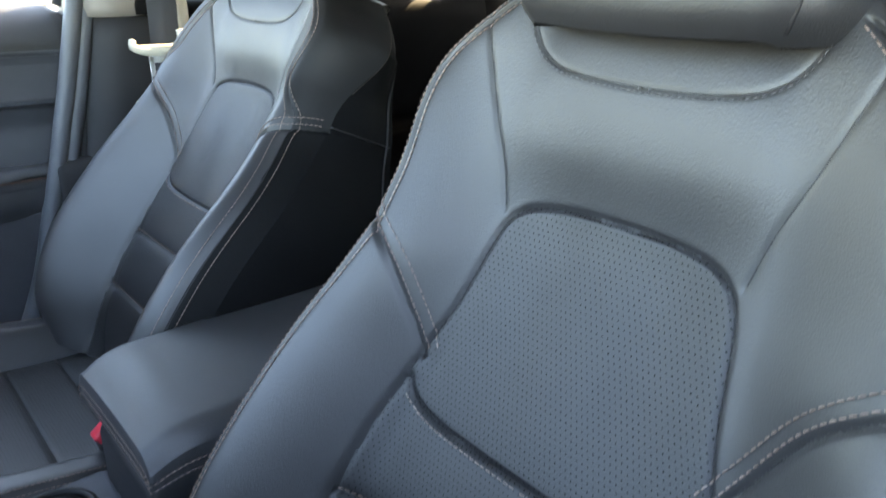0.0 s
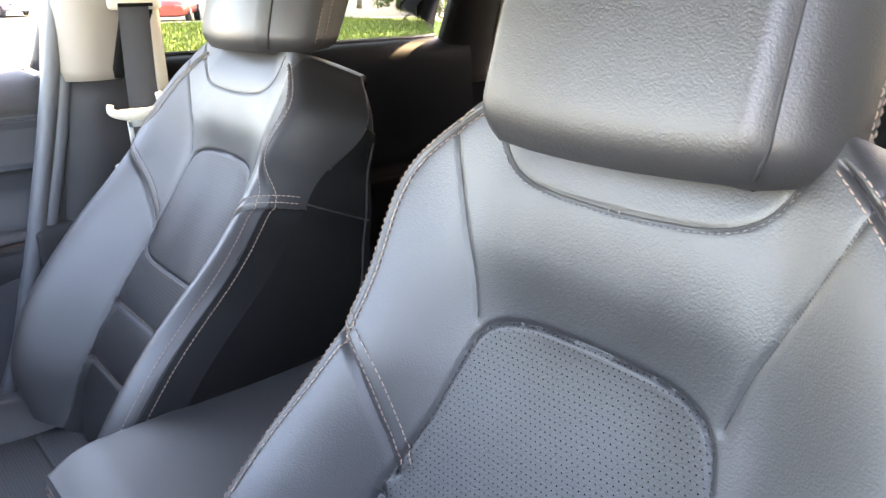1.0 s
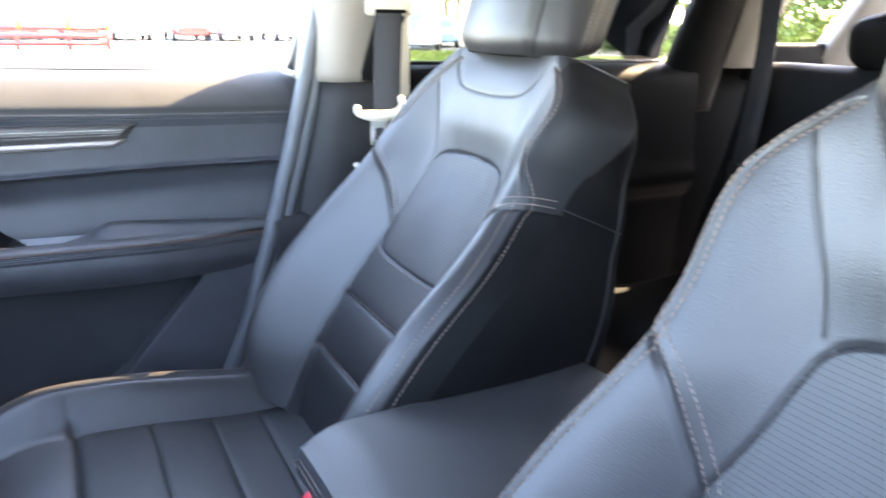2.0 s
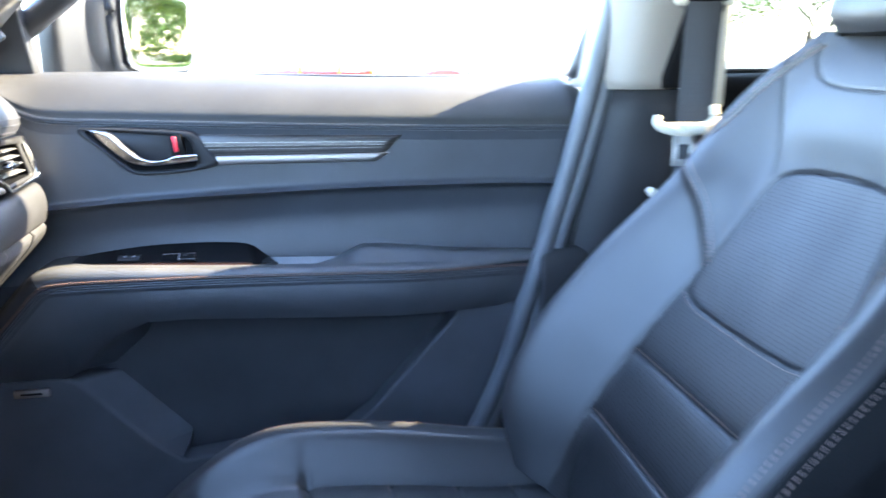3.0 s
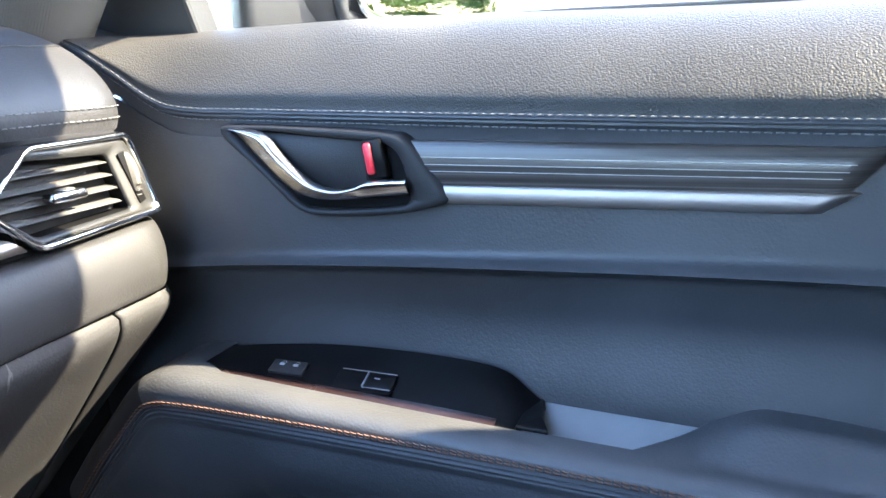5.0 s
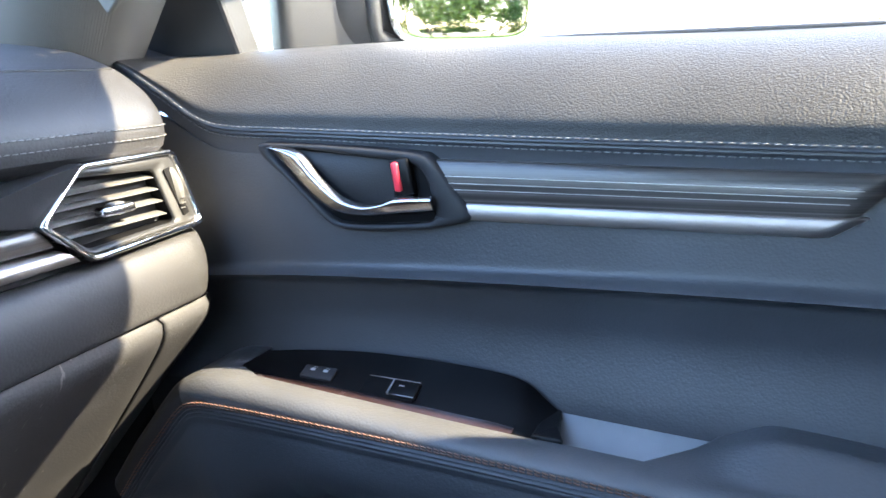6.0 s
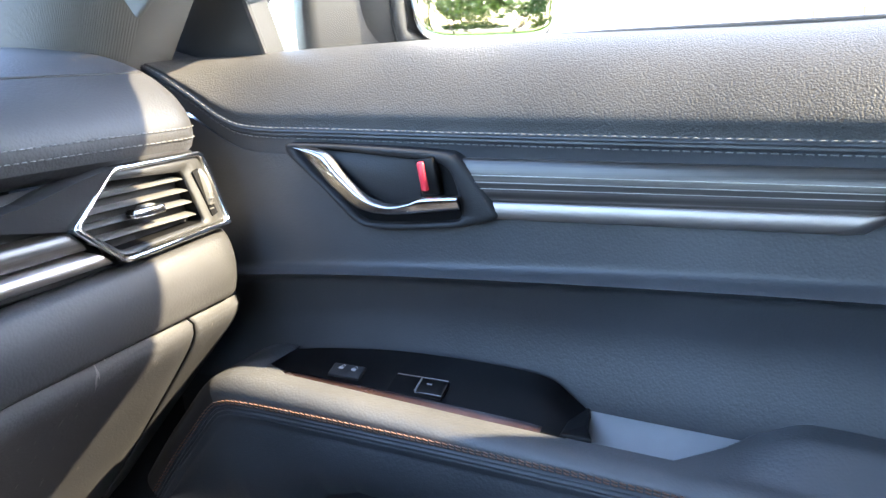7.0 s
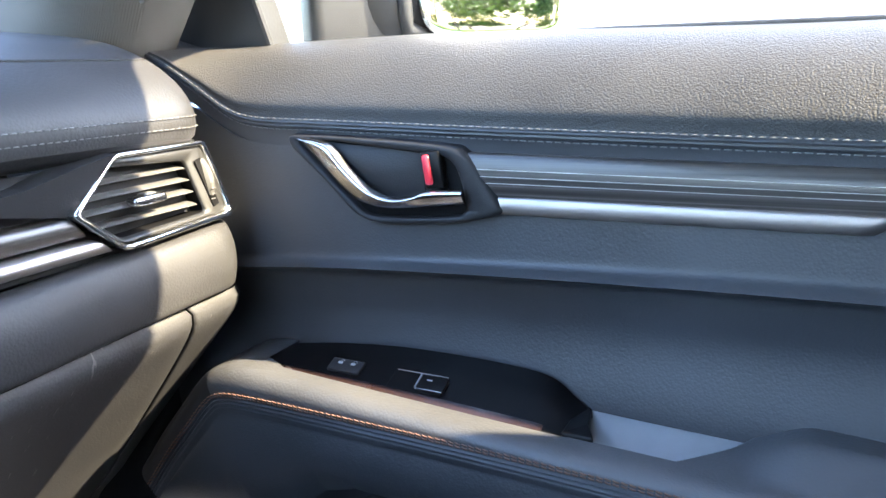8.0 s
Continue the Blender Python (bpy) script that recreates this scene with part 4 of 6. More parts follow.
# inside handle: bezel, dark cup, swept chrome lever, red lock tab
bezel_outline = spline([(0.7958, 1.1549), (0.786, 1.1572), (0.733, 1.1556), (0.681, 1.1532), (0.648, 1.1505), (0.6370, 1.1475), (0.621, 1.130), (0.6040, 1.106), (0.6055, 1.101), (0.618, 1.0965),
                        (0.652, 1.0908), (0.700, 1.0876), (0.716, 1.0880), (0.727, 1.0905), (0.739, 1.0975), (0.762, 1.120), (0.789, 1.1425), (0.7955, 1.150), (0.7958, 1.1549)], 150)[:-1]
cup = spline([(0.7840, 1.1520), (0.7485, 1.1516), (0.7055, 1.1470), (0.6716, 1.1438), (0.656, 1.1420), (0.6470, 1.1370), (0.6420, 1.128), (0.6375, 1.1050), (0.6390, 1.0995), (0.645, 1.0975), (0.6825, 1.0945),
              (0.714, 1.0938), (0.726, 1.0965), (0.736, 1.1050), (0.757, 1.1235), (0.780, 1.1460), (0.7840, 1.1520)], 110)[:-1]


def moulded_ring(outer_line, inner_line, name, material, label, x_out=0.7225, x_top=0.7120, x_in=0.7300):
    """A raised surround between two outlines (y, z), falling away into its opening."""
    k = 150
    o = np.stack([np.interp(np.linspace(0, 1, k), np.linspace(0, 1, len(outer_line)), outer_line[:, c]) for c in (0, 1)], 1)
    inn = np.array([inner_line[np.argmin(np.sum((inner_line - p) ** 2, 1))] for p in o])
    steps = [(0.0, x_out + 0.004), (0.02, x_out - 0.003), (0.10, x_top + 0.002), (0.30, x_top), (0.75, x_top + 0.0006), (0.92, x_top + 0.002), (1.0, x_top + 0.006), (1.0, x_in + 0.004)]
    pts = np.zeros((len(steps), k + 1, 3))
    for i, (t, x) in enumerate(steps):
        line = o * (1 - t) + inn * t
        line = np.vstack([line, line[:1]])
        pts[i] = np.stack([np.full(k + 1, x), line[:, 0], line[:, 1]], 1)
    return sheet(name, pts, material, door, label)


moulded_ring(bezel_outline, cup, "handle_bezel", plastic_dark, "black door handle surround")
bm = bmesh.new()
bm.faces.new([bm.verts.new((0.7185, y, z)) for y, z in cup])
part("handle_cup", bm, recess_black, door, "dark handle recess", smooth=False)
hollow = np.zeros((30, 16, 3))
for i, y in enumerate(np.linspace(0.672, 0.765, 30)):
    zt = np.interp(y, [0.672, 0.7055, 0.765], [1.1432, 1.1465, 1.1512])
    zb = np.interp(y, [0.672, 0.700, 0.72, 0.745, 0.765], [1.112, 1.108, 1.114, 1.133, 1.147])
    for j, t in enumerate(np.linspace(0, 1, 16)):
        d = math.sin(math.pi * t) * math.sin(math.pi * (i / 29))
        hollow[i, j] = (0.7180 - 0.0045 * d, y, zb + (zt - zb) * t)
sheet("handle_hollow", hollow, plastic_dark, door)
hand_up = spline([(0.7785, 1.1548), (0.7690, 1.1543), (0.7570, 1.1522), (0.7480, 1.1480), (0.7330, 1.1325), (0.7130, 1.1160), (0.6937, 1.1104), (0.6764, 1.1128), (0.666, 1.1168), (0.650, 1.1182), (0.6350, 1.1187)], 80)
hand_lo = spline([(0.7792, 1.1525), (0.7742, 1.1462), (0.7639, 1.1342), (0.7471, 1.1173), (0.7300, 1.1056), (0.7150, 1.1012), (0.7000, 1.1003), (0.6850, 1.1008), (0.6706, 1.1018), (0.650, 1.1038), (0.6350, 1.1052)], 80)
lever = np.zeros((80, 17, 3))
for i in range(80):
    for j, q in enumerate(np.linspace(-1, 1, 17)):
        yz = hand_lo[i] * (0.5 - q / 2) + hand_up[i] * (0.5 + q / 2)
        lift = 0.0095 * (1 - abs(q) ** 6) + 0.0042 * q + 0.003 * math.sin(math.pi * i / 79)
        lever[i, j] = (0.7160 - lift, yz[0], yz[1])
sheet("handle_lever", lever, satin_chrome, door, "curved chrome inside door handle")
part("lock_tab", box(0.010, 0.0066, 0.0225, (0.7135, 0.6647, 1.1318), 0.002, rot=Euler((radians(-8), 0, 0)).to_matrix()), red_plastic, door, "red lock indicator tab")
part("lock_frame", box(0.008, 0.0165, 0.0285, (0.7145, 0.6612, 1.1315), 0.002, rot=Euler((radians(-8), 0, 0)).to_matrix()), gloss_black, door)

# armrest: one skin that runs along its stitched rim, round the front corner and down to the floor
ARM_IN = 0.648
RIM = spline([(0.095, 0.930), (0.30, 0.941), (0.43, 0.9455), (0.60, 0.949), (0.75, 0.9498), (0.818, 0.9488), (0.843, 0.9455), (0.859, 0.9360), (0.886, 0.907), (0.914, 0.876), (0.950, 0.832)], 560)
RIM_N = np.gradient(RIM, axis=0)
RIM_N = np.stack([-RIM_N[:, 1], RIM_N[:, 0]], 1) / np.linalg.norm(RIM_N, axis=1)[:, None]


def arm_rim_z(y):
    return curve(y, [0.07, 0.20, 0.36, 0.55, 0.70, 0.82, 0.875], [0.938, 0.945, 0.951, 0.957, 0.964, 0.970, 0.970])


def arm_in(y):
    """Where the armrest's inner face stands; it runs into the door at the rear."""
    return ARM_IN + 0.044 * smooth01(-np.asarray(y, float), -0.36, -0.11)


ay, az = RIM[:, 0], RIM[:, 1]
rise = np.clip(arm_rim_z(ay) - az, 0.006, 0.021)
SHOULDER = 18
AX = np.linspace(0.0, 1.0, 130)
X, AY, Z = (np.zeros((len(ay), SHOULDER + 130)) for _ in range(3))
for k in range(SHOULDER + 130):
    u = min(1.0, (k + 0.0) / SHOULDER)
    w = 0.0165 * (1 - math.cos(u * math.pi / 2))
    q = 0.0 if k < SHOULDER else AX[k - SHOULDER]
    off = rise * math.sin(u * math.pi / 2) ** 0.85
    x = arm_in(ay) + w
    X[:, k] = x + (0.728 - x) * q
    AY[:, k] = ay + RIM_N[:, 0] * off
    Z[:, k] = az + RIM_N[:, 1] * off
rim = arm_rim_z(AY)
hump = 0.019 * smooth01(-AY, -0.450, -0.395) * smooth01(X, 0.668, 0.704) * (0.55 + 0.45 * bump01(AY, 0.385, 0.10))
Z = Z + hump
in_switch = (AY > 0.545) & (AY < 0.815) & (X > 0.6735 + 0.010 * smooth01(AY, 0.785, 0.815))
in_cup = (AY > 0.428) & (AY < 0.552) & (X > 0.676 + 0.05 * np.clip((0.475 - AY) / 0.047, 0, 1))
Z = np.where(in_cup, rim - 0.014 + 0.014 * smooth01(X, 0.68, 0.727), Z)
pts = np.stack([X, AY, Z], 2)
face_mask = ~(in_switch[:-1, :-1] & in_switch[1:, 1:])
face_mask &= ~(in_cup[:-1, :-1] & in_cup[1:, 1:])
nose_mask = np.broadcast_to((ay[:-1] > 0.850)[:, None], face_mask.shape)
arm = sheet("armrest", pts, armrest_skin_lit, door, "padded armrest with copper stitching", keep=face_mask & ~nose_mask)
# front corner of the same skin, darkened in colour where it lies in shade
sheet("armrest_nose", pts, plastic_dark, door, keep=face_mask & nose_mask)
cupface = in_cup[:-1, :-1] & in_cup[1:, 1:]
cup_grey = mat("satin grey plastic", (0.25, 0.255, 0.27), 0.32)
vary(cup_grey, 20, 0.12)
sheet("pull_cup", pts, cup_grey, door, "grey pull-handle well", keep=cupface)
# back wall of the pull cup and dark front wall
wall = np.array([[(0.7245, y, z) for z in np.linspace(0.885, 0.962, 6)] for y in np.linspace(0.40, 0.556, 12)])
sheet("cup_wall", wall, plastic_lower, door)
bm = bmesh.new()
wedge = [(0.675, 0.551), (0.675, 0.528), (0.692, 0.536), (0.7245, 0.543), (0.7245, 0.553)]
wa = [bm.verts.new((x, y, 0.9595 if x < 0.70 else 0.9575)) for x, y in wedge]
wb = [bm.verts.new((x, y, 0.900)) for x, y in wedge]
bm.faces.new(wa)
for i in range(5):
    bm.faces.new((wa[i], wa[(i + 1) % 5], wb[(i + 1) % 5], wb[i]))
bmesh.ops.recalc_face_normals(bm, faces=bm.faces)
bmesh.ops.bevel(bm, geom=[e for e in bm.edges if len(e.link_faces) == 2], offset=0.0015, segments=2, affect="EDGES", profile=0.5)
part("cup_divider", bm, gloss_black, door, "black wedge between switches and pull cup", smooth=False)
# inner face of the armrest: welted rows beside the rim, then down to its lower edge
low_y = curve(ay, [0.09, 0.70, 0.80, 0.90, 0.95], [0.09, 0.70, 0.805, 0.925, 0.985])
low_z = np.interp(low_y, [0.09, 0.20, 0.42, 0.66, 0.715, 0.751, 0.80, 0.841, 0.99], [0.862, 0.867, 0.874, 0.885, 0.884, 0.868, 0.828, 0.793, 0.790])
low_x = arm_in(ay) + 0.008 + (0.034) * smooth01(low_y, 0.70, 0.84)
WELTS = np.linspace(0, 0.0165, 34)
fn = len(WELTS) + 26
face = np.zeros((len(ay), fn, 3))
for k, dlt in enumerate(WELTS):
    groove = 0.0020 * math.exp(-(((dlt - 0.0034) / 0.0008) ** 2)) + 0.0020 * math.exp(-(((dlt - 0.0066) / 0.0008) ** 2)) + 0.0008 * math.exp(-(((dlt - 0.0100) / 0.0009) ** 2))
    face[:, k] = np.stack([arm_in(ay) + groove - 0.0015 * math.sin(math.pi * dlt / 0.0165), ay - RIM_N[:, 0] * dlt, az - RIM_N[:, 1] * dlt], 1)
last = face[:, len(WELTS) - 1].copy()
low_edge = np.stack([low_x, low_y, low_z], 1)
for k, t in enumerate(np.linspace(0, 1, 27)[1:]):
    p = last * (1 - t) + low_edge * t
    p[:, 0] = last[:, 0] + (low_edge[:, 0] - last[:, 0]) * t ** 2.0 - 0.0035 * math.sin(math.pi * t)
    face[:, len(WELTS) + k] = p
sheet("armrest_side", face, door_skin, door, flip=True)
under = np.zeros((len(ay), 10, 3))
for k, t in enumerate(np.linspace(0, 1, 10)):
    under[:, k] = np.stack([low_x * (1 - t) + 0.729 * t, low_y - 0.055 * t * smooth01(low_y, 0.70, 0.80), low_z + 0.006 * math.sin(math.pi * min(1, 2 * t) / 2) - 0.002 * t], 1)
sheet("armrest_underside", under, plastic_lower, door, flip=True)
nn = np.tile([-1.0, 0, 0.2], (len(ay), 1))
up_row = np.stack([arm_in(ay) - 0.0007, ay + RIM_N[:, 0] * 0.0012, az + RIM_N[:, 1] * 0.0012], 1)
dn_row = np.stack([arm_in(ay) - 0.0005, ay - RIM_N[:, 0] * 0.0012, az - RIM_N[:, 1] * 0.0012], 1)
finish("stitching", stitch_mesh("stitching", [(up_row, nn), (dn_row, nn)], thread_orange, length=0.0042, gap=0.0011, width=0.0013, slant=0.5), door, "copper-coloured armrest stitching")
row_b = np.stack([arm_in(ay) + 0.0004, ay - RIM_N[:, 0] * 0.0100, az - RIM_N[:, 1] * 0.0100], 1)
finish("stitching", stitch_mesh("stitching", [(row_b, nn)], thread_dim, length=0.0038, gap=0.0022, width=0.0008), door)

# switch panel let into the armrest: rises towards the door
sy = np.linspace(0.540, 0.832, 70)
sw = np.zeros((70, 22, 3))
for i, y in enumerate(sy):
    hz = curve(np.array([y]), [0.535, 0.5534, 0.5706, 0.60, 0.657, 0.717, 0.785, 0.835], [0.950, 0.965, 0.9777, 0.9824, 0.984, 0.9822, 0.9747, 0.9657])[0]
    for k, t in enumerate(np.linspace(0, 1, 22)):
        x = 0.6680 + (0.7185 - 0.6680) * t
        zr = arm_rim_z(np.array([y]))[0] - 0.0035
        sw[i, k] = (x, y, zr + (hz - zr) * (0.8 * t + 0.2 * t ** 2))
panel = sheet("switch_panel", sw, gloss_black, door, "black window switch panel")
strip_pts = sw[:, :6] + np.array([0, 0, 0.0010])
piano = mat("dark plum gloss", (0.018, 0.010, 0.010), 0.25)
vary(piano, 30, 0.2)
sheet("gloss_edge", strip_pts[6:-8], piano, panel)


def on_switch(y, t, lift=0.0):
    i = (y - 0.540) / (0.832 - 0.540) * 69
    a, b = sw[int(i)], sw[min(69, int(i) + 1)]
    row = a + (b - a) * (i - int(i))
    k = t * 21
    p = row[int(k)] + (row[min(21, int(k) + 1)] - row[int(k)]) * (k - int(k))
    return p + np.array([-0.35, 0, 0.94]) * lift


tilt = Euler((0, radians(-22), 0)).to_matrix()


def on_panel(y, t, lift):
    return Vector(on_switch(y, t, lift))


p = on_panel(0.739, 0.46, 0.0008)
lock = part("lock_button", box(0.0135, 0.031, 0.0045, p, 0.0012, rot=tilt), plastic_dark, panel, "door lock rocker with two small marks")
for dy in (-0.0062, 0.0062):
    q = p + Vector((0.0010, dy, 0.0026))
    mk = part("mark", box(0.0026, 0.0044, 0.0007, q, 0.0002, rot=tilt), white_mark, lock, "small pale lock mark")
    arch = [(q.x + 0.0014 + 0.0016 * math.sin(a), q.y - 0.0012 + 0.0016 * math.cos(a), q.z + 0.0006 + 0.0006 * math.sin(a)) for a in np.linspace(0, math.pi, 8)]
    part("mark", tube(arch, 0.00035, 6), white_mark, lock)
well = part("switch_well", box(0.019, 0.048, 0.002, on_panel(0.671, 0.42, 0.0004), 0.0006, rot=tilt), recess_black, panel)
p = on_panel(0.6575, 0.42, 0.0022)
rocker = part("window_switch", box(0.0150, 0.0225, 0.0040, p, 0.0012, rot=Euler((radians(4), radians(-22), 0)).to_matrix()), gloss_black, panel, "black window switch with bright front edge")
part("switch_lip", box(0.0140, 0.0012, 0.0030, p + Vector((0, 0.0122, 0.0008)), 0.0005, rot=tilt), cup_grey, rocker, "bright switch lip")
part("switch_edge", box(0.0007, 0.0225, 0.0007, p + Vector((-0.0072, 0, -0.0012)), 0.0003, rot=tilt), cup_grey, rocker)
part("mark", box(0.0012, 0.0046, 0.0006, p + Vector((0.001, 0.003, 0.0027)), 0.0002, rot=tilt), white_mark, rocker)
part("switch_rim", box(0.0006, 0.046, 0.0008, on_panel(0.671, 0.42, 0.0012) + Vector((0.0092, 0, 0.0037)), 0.0003), satin, panel)

# lower door: pocket
py = np.linspace(0.062, 0.985, 60)
lowpanel = np.zeros((60, 16, 3))
for k, t in enumerate(np.linspace(0, 1, 16)):
    z = 0.935 * (1 - t) + 0.50 * t
    lowpanel[:, k] = np.stack([0.728 + 0.006 * t + 0 * py, py, np.full(60, z)], 1)
sheet("lower_panel", lowpanel, plastic_recess, door, "dark lower door lining", flip=True)
pocket_outline = [(0.252, 0.872), (0.262, 0.850), (0.395, 0.700), (0.440, 0.668), (0.690, 0.640), (0.735, 0.675), (0.836, 0.786), (0.860, 0.792), (0.975, 0.792), (0.980, 0.52), (0.12, 0.52), (0.12, 0.872)]
pocket_back = [(y - (0.055 if 0.70 < y < 0.85 else 0.0), z) for y, z in pocket_outline]
bm = bmesh.new()
frontv = [bm.verts.new((0.690, y, z)) for y, z in pocket_outline]
backv = [bm.verts.new((0.729, y, z)) for y, z in pocket_back]
bm.faces.new(frontv)
for i in range(len(pocket_outline)):
    j = (i + 1) % len(pocket_outline)
    bm.faces.new((frontv[i], frontv[j], backv[j], backv[i]))
bmesh.ops.recalc_face_normals(bm, faces=bm.faces)
bmesh.ops.bevel(bm, geom=bm.edges[:], offset=0.005, segments=3, affect="EDGES", profile=0.5)
part("door_pocket", bm, plastic_lower, door, "dark map pocket with slanted rim", smooth=False)
badge = part("speaker_badge", box(0.006, 0.050, 0.013, (0.6880, 0.895, 0.772), 0.002), satin, door, "small silver speaker badge")
part("mark", box(0.0012, 0.030, 0.003, (0.6846, 0.895, 0.772), 0.0004), gloss_black, badge)
# back face, front edge and rear edge of the door
part("door_core", box(0.06, 0.935, 0.76, (0.778, 0.523, 0.80), 0.01), body_paint, door)
# glass, frame round it, and the black corner piece behind the mirror
gy, gz = np.meshgrid(np.linspace(0.0, 0.905, 14), np.linspace(0, 1, 10), indexing="ij")
ztop = np.interp(gy, [0.03, 0.40, 0.60, 0.91], [1.575, 1.560, 1.505, 1.275])
Zg = 1.205 + (ztop - 1.205) * gz
win = sheet("window_glass", np.stack([side_x(Zg) + 0.012, gy, Zg], 2), glass, door, "clear side window glass")
win.visible_shadow = False
part("sill_strip", tube([(0.803, 0.06, SILL_Z - 0.011), (0.803, 0.35, SILL_Z - 0.010), (0.803, 0.55, SILL_Z - 0.006), (0.803, 0.88, SILL_Z - 0.004)], 0.003, 8), rubber, door, "black rubber window sill strip")
frame_line = [(0.690, -0.010, 1.575), (0.684, 0.25, 1.583), (0.687, 0.42, 1.563), (0.708, 0.57, 1.507), (0.772, 0.775, 1.365), (0.818, 0.955, 1.235)]
part("window_frame", tube(spline(frame_line, 40), 0.018, 10), rubber, door, "black window frame")
part("window_frame", tube(spline([(0.790, 0.042, 1.22), (0.752, 0.002, 1.38), (0.690, -0.016, 1.575)], 20), 0.014, 10), rubber, door)
corner = bmesh.new()
tri = [(0.862, 1.226), (1.030, 1.226), (0.985, 1.280), (0.930, 1.340), (0.868, 1.405)]
a = [corner.verts.new((0.783 - (z - 1.23) * 0.35, y, z)) for y, z in tri]
b = [corner.verts.new((0.815 - (z - 1.23) * 0.35, y, z)) for y, z in tri]
corner.faces.new(a)
corner.faces.new(b[::-1])
for i in range(len(tri)):
    j = (i + 1) % len(tri)
    corner.faces.new((a[i], a[j], b[j], b[i]))
bmesh.ops.recalc_face_normals(corner, faces=corner.faces)
bmesh.ops.bevel(corner, geom=corner.edges[:], offset=0.004, segments=2, affect="EDGES", profile=0.5)
part("mirror_corner", corner, rubber, door, "dark grey corner piece behind the mirror", smooth=False)

# outside mirror
wing_mirror = empty("wing_mirror", pose(0, 0, 0), "black outside mirror with a clear reflecting glass", "mirror")
prof = rounded_block((0.140, 0.080, 0.092), 3.2, 40, 24)
me = grid_mesh("mirror_shell", prof, body_paint)
me.materials[0] = plastic_dark
shell = finish("mirror_shell", me, wing_mirror, "dark mirror housing")
shell.matrix_local = Matrix.Translation((1.002, 0.795, 1.296)) @ Euler((0, 0, radians(-20))).to_matrix().to_4x4()
part("mirror_rim", tube(spline([(-0.110, 0, -0.056), (-0.112, 0, 0.044), (-0.08, 0, 0.070), (0.08, 0, 0.070), (0.110, 0, 0.034), (0.106, 0, -0.049), (0.068, 0, -0.069), (-0.068, 0, -0.069)], 60), 0.008, 8, True), plastic_dark, shell).matrix_local = Matrix.Translation((0, -0.066, 0))
gm = rounded_block((0.106, 0.004, 0.067), 5.0, 48, 20)
face_ob = finish("mirror_glass", grid_mesh("mirror_glass", gm, mirror_glass), shell, "mirror glass")
face_ob.matrix_local = Matrix.Translation((0, -0.0795, 0))
part("mirror_arm", box(0.150, 0.050, 0.150, (0.893, 0.815, 1.290), 0.012, 3, rot=Euler((0, 0, radians(-35))).to_matrix()), plastic_dark, wing_mirror)


# ---------------------------------------------------------------- dashboard
DASH_L, DASH_R, CORNER = mirrored(0.697), 0.697, 0.034


def dash_sheet(name, profile, material, parent, label="", x0=None, x1=DASH_R, n=90, m=64, corner=CORNER, side=0.40, smooth_profile=True, lean=None):
    """A profile of (y, z) swept across the car; its end by the door turns forward in a round corner."""
    prof = spline(profile, m) if smooth_profile else np.array(profile, float)
    x0 = DASH_L if x0 is None else x0
    flat = np.linspace(x0, x1 - corner, n)
    rows = [(x, 0.0) for x in flat]
    for t in np.linspace(0, math.pi / 2, 14)[1:]:
        rows.append((x1 - corner + corner * math.sin(t), corner * (1 - math.cos(t))))
    for t in np.linspace(0, 1, 8)[1:]:
        rows.append((x1 + 0.002 * t, corner + side * t))
    pts = np.zeros((len(rows), len(prof), 3))
    for i, (x, fwd) in enumerate(rows):
        pts[i, :, 0] = x
        pts[i, :, 1] = np.minimum(prof[:, 0] + fwd, 1.33)
        pts[i, :, 2] = prof[:, 1] + (lean(x) if lean else 0)
    return sheet(name, pts, material, parent, label), pts


dash = empty("dashboard", pose(0, 0, 0), "black dashboard with stitched pad, chrome vent and glovebox", "dashboard")
bow = lambda x: 0.004 * np.clip((0.66 - x) / 0.3, 0, 2)
_, top_pts = dash_sheet("dash_pad", [(1.33, 1.240), (1.16, 1.252), (1.04, 1.250), (0.955, 1.240), (0.900, 1.224), (0.868, 1.206), (0.853, 1.191), (0.8475, 1.180), (0.8465, 1.169), (0.850, 1.160)],
                        dash_skin, dash, "soft dashboard pad with two stitched rows", lean=bow, x1=0.686)
_, low_pts = dash_sheet("dash_band", [(0.850, 1.160), (0.855, 1.1565), (0.862, 1.1525), (0.872, 1.149)], dash_skin, dash, lean=bow, m=40, x1=0.686)
lines = []
for zz in (1.1785, 1.1690):
    k = int(np.argmin(np.abs(top_pts[80, :, 2] - zz)))
    p = top_pts[:104, k] + np.array([0, -0.0010, 0.0004])
    lines.append((p, np.tile([0, -1.0, 0.4], (len(p), 1))))
finish("stitching", stitch_mesh("stitching", lines, thread_grey, length=0.0036, gap=0.0020, width=0.0008), dash)
k = int(np.argmin(np.abs(top_pts[80, :, 2] - 1.2235)))
part("pad_crease", tube(top_pts[:96:3, k], 0.0012, 6), thread_dark, dash)
dash_sheet("dash_recess", [(0.872, 1.149), (0.866, 1.140), (0.862, 1.12), (0.860, 1.10), (0.858, 1.083)], plastic_dark, dash, corner=0.03, x1=0.694)
_, pad2 = dash_sheet("knee_pad", [(0.858, 1.0875), (0.848, 1.0885), (0.838, 1.084), (0.832, 1.070), (0.831, 1.055), (0.8335, 1.042), (0.8365, 1.0345), (0.8430, 1.0312)], dash_skin, dash,
                     "soft lower dashboard pad", lean=lambda x: -0.010 * np.clip((0.66 - x) / 0.2, 0, 3) * 0.8)
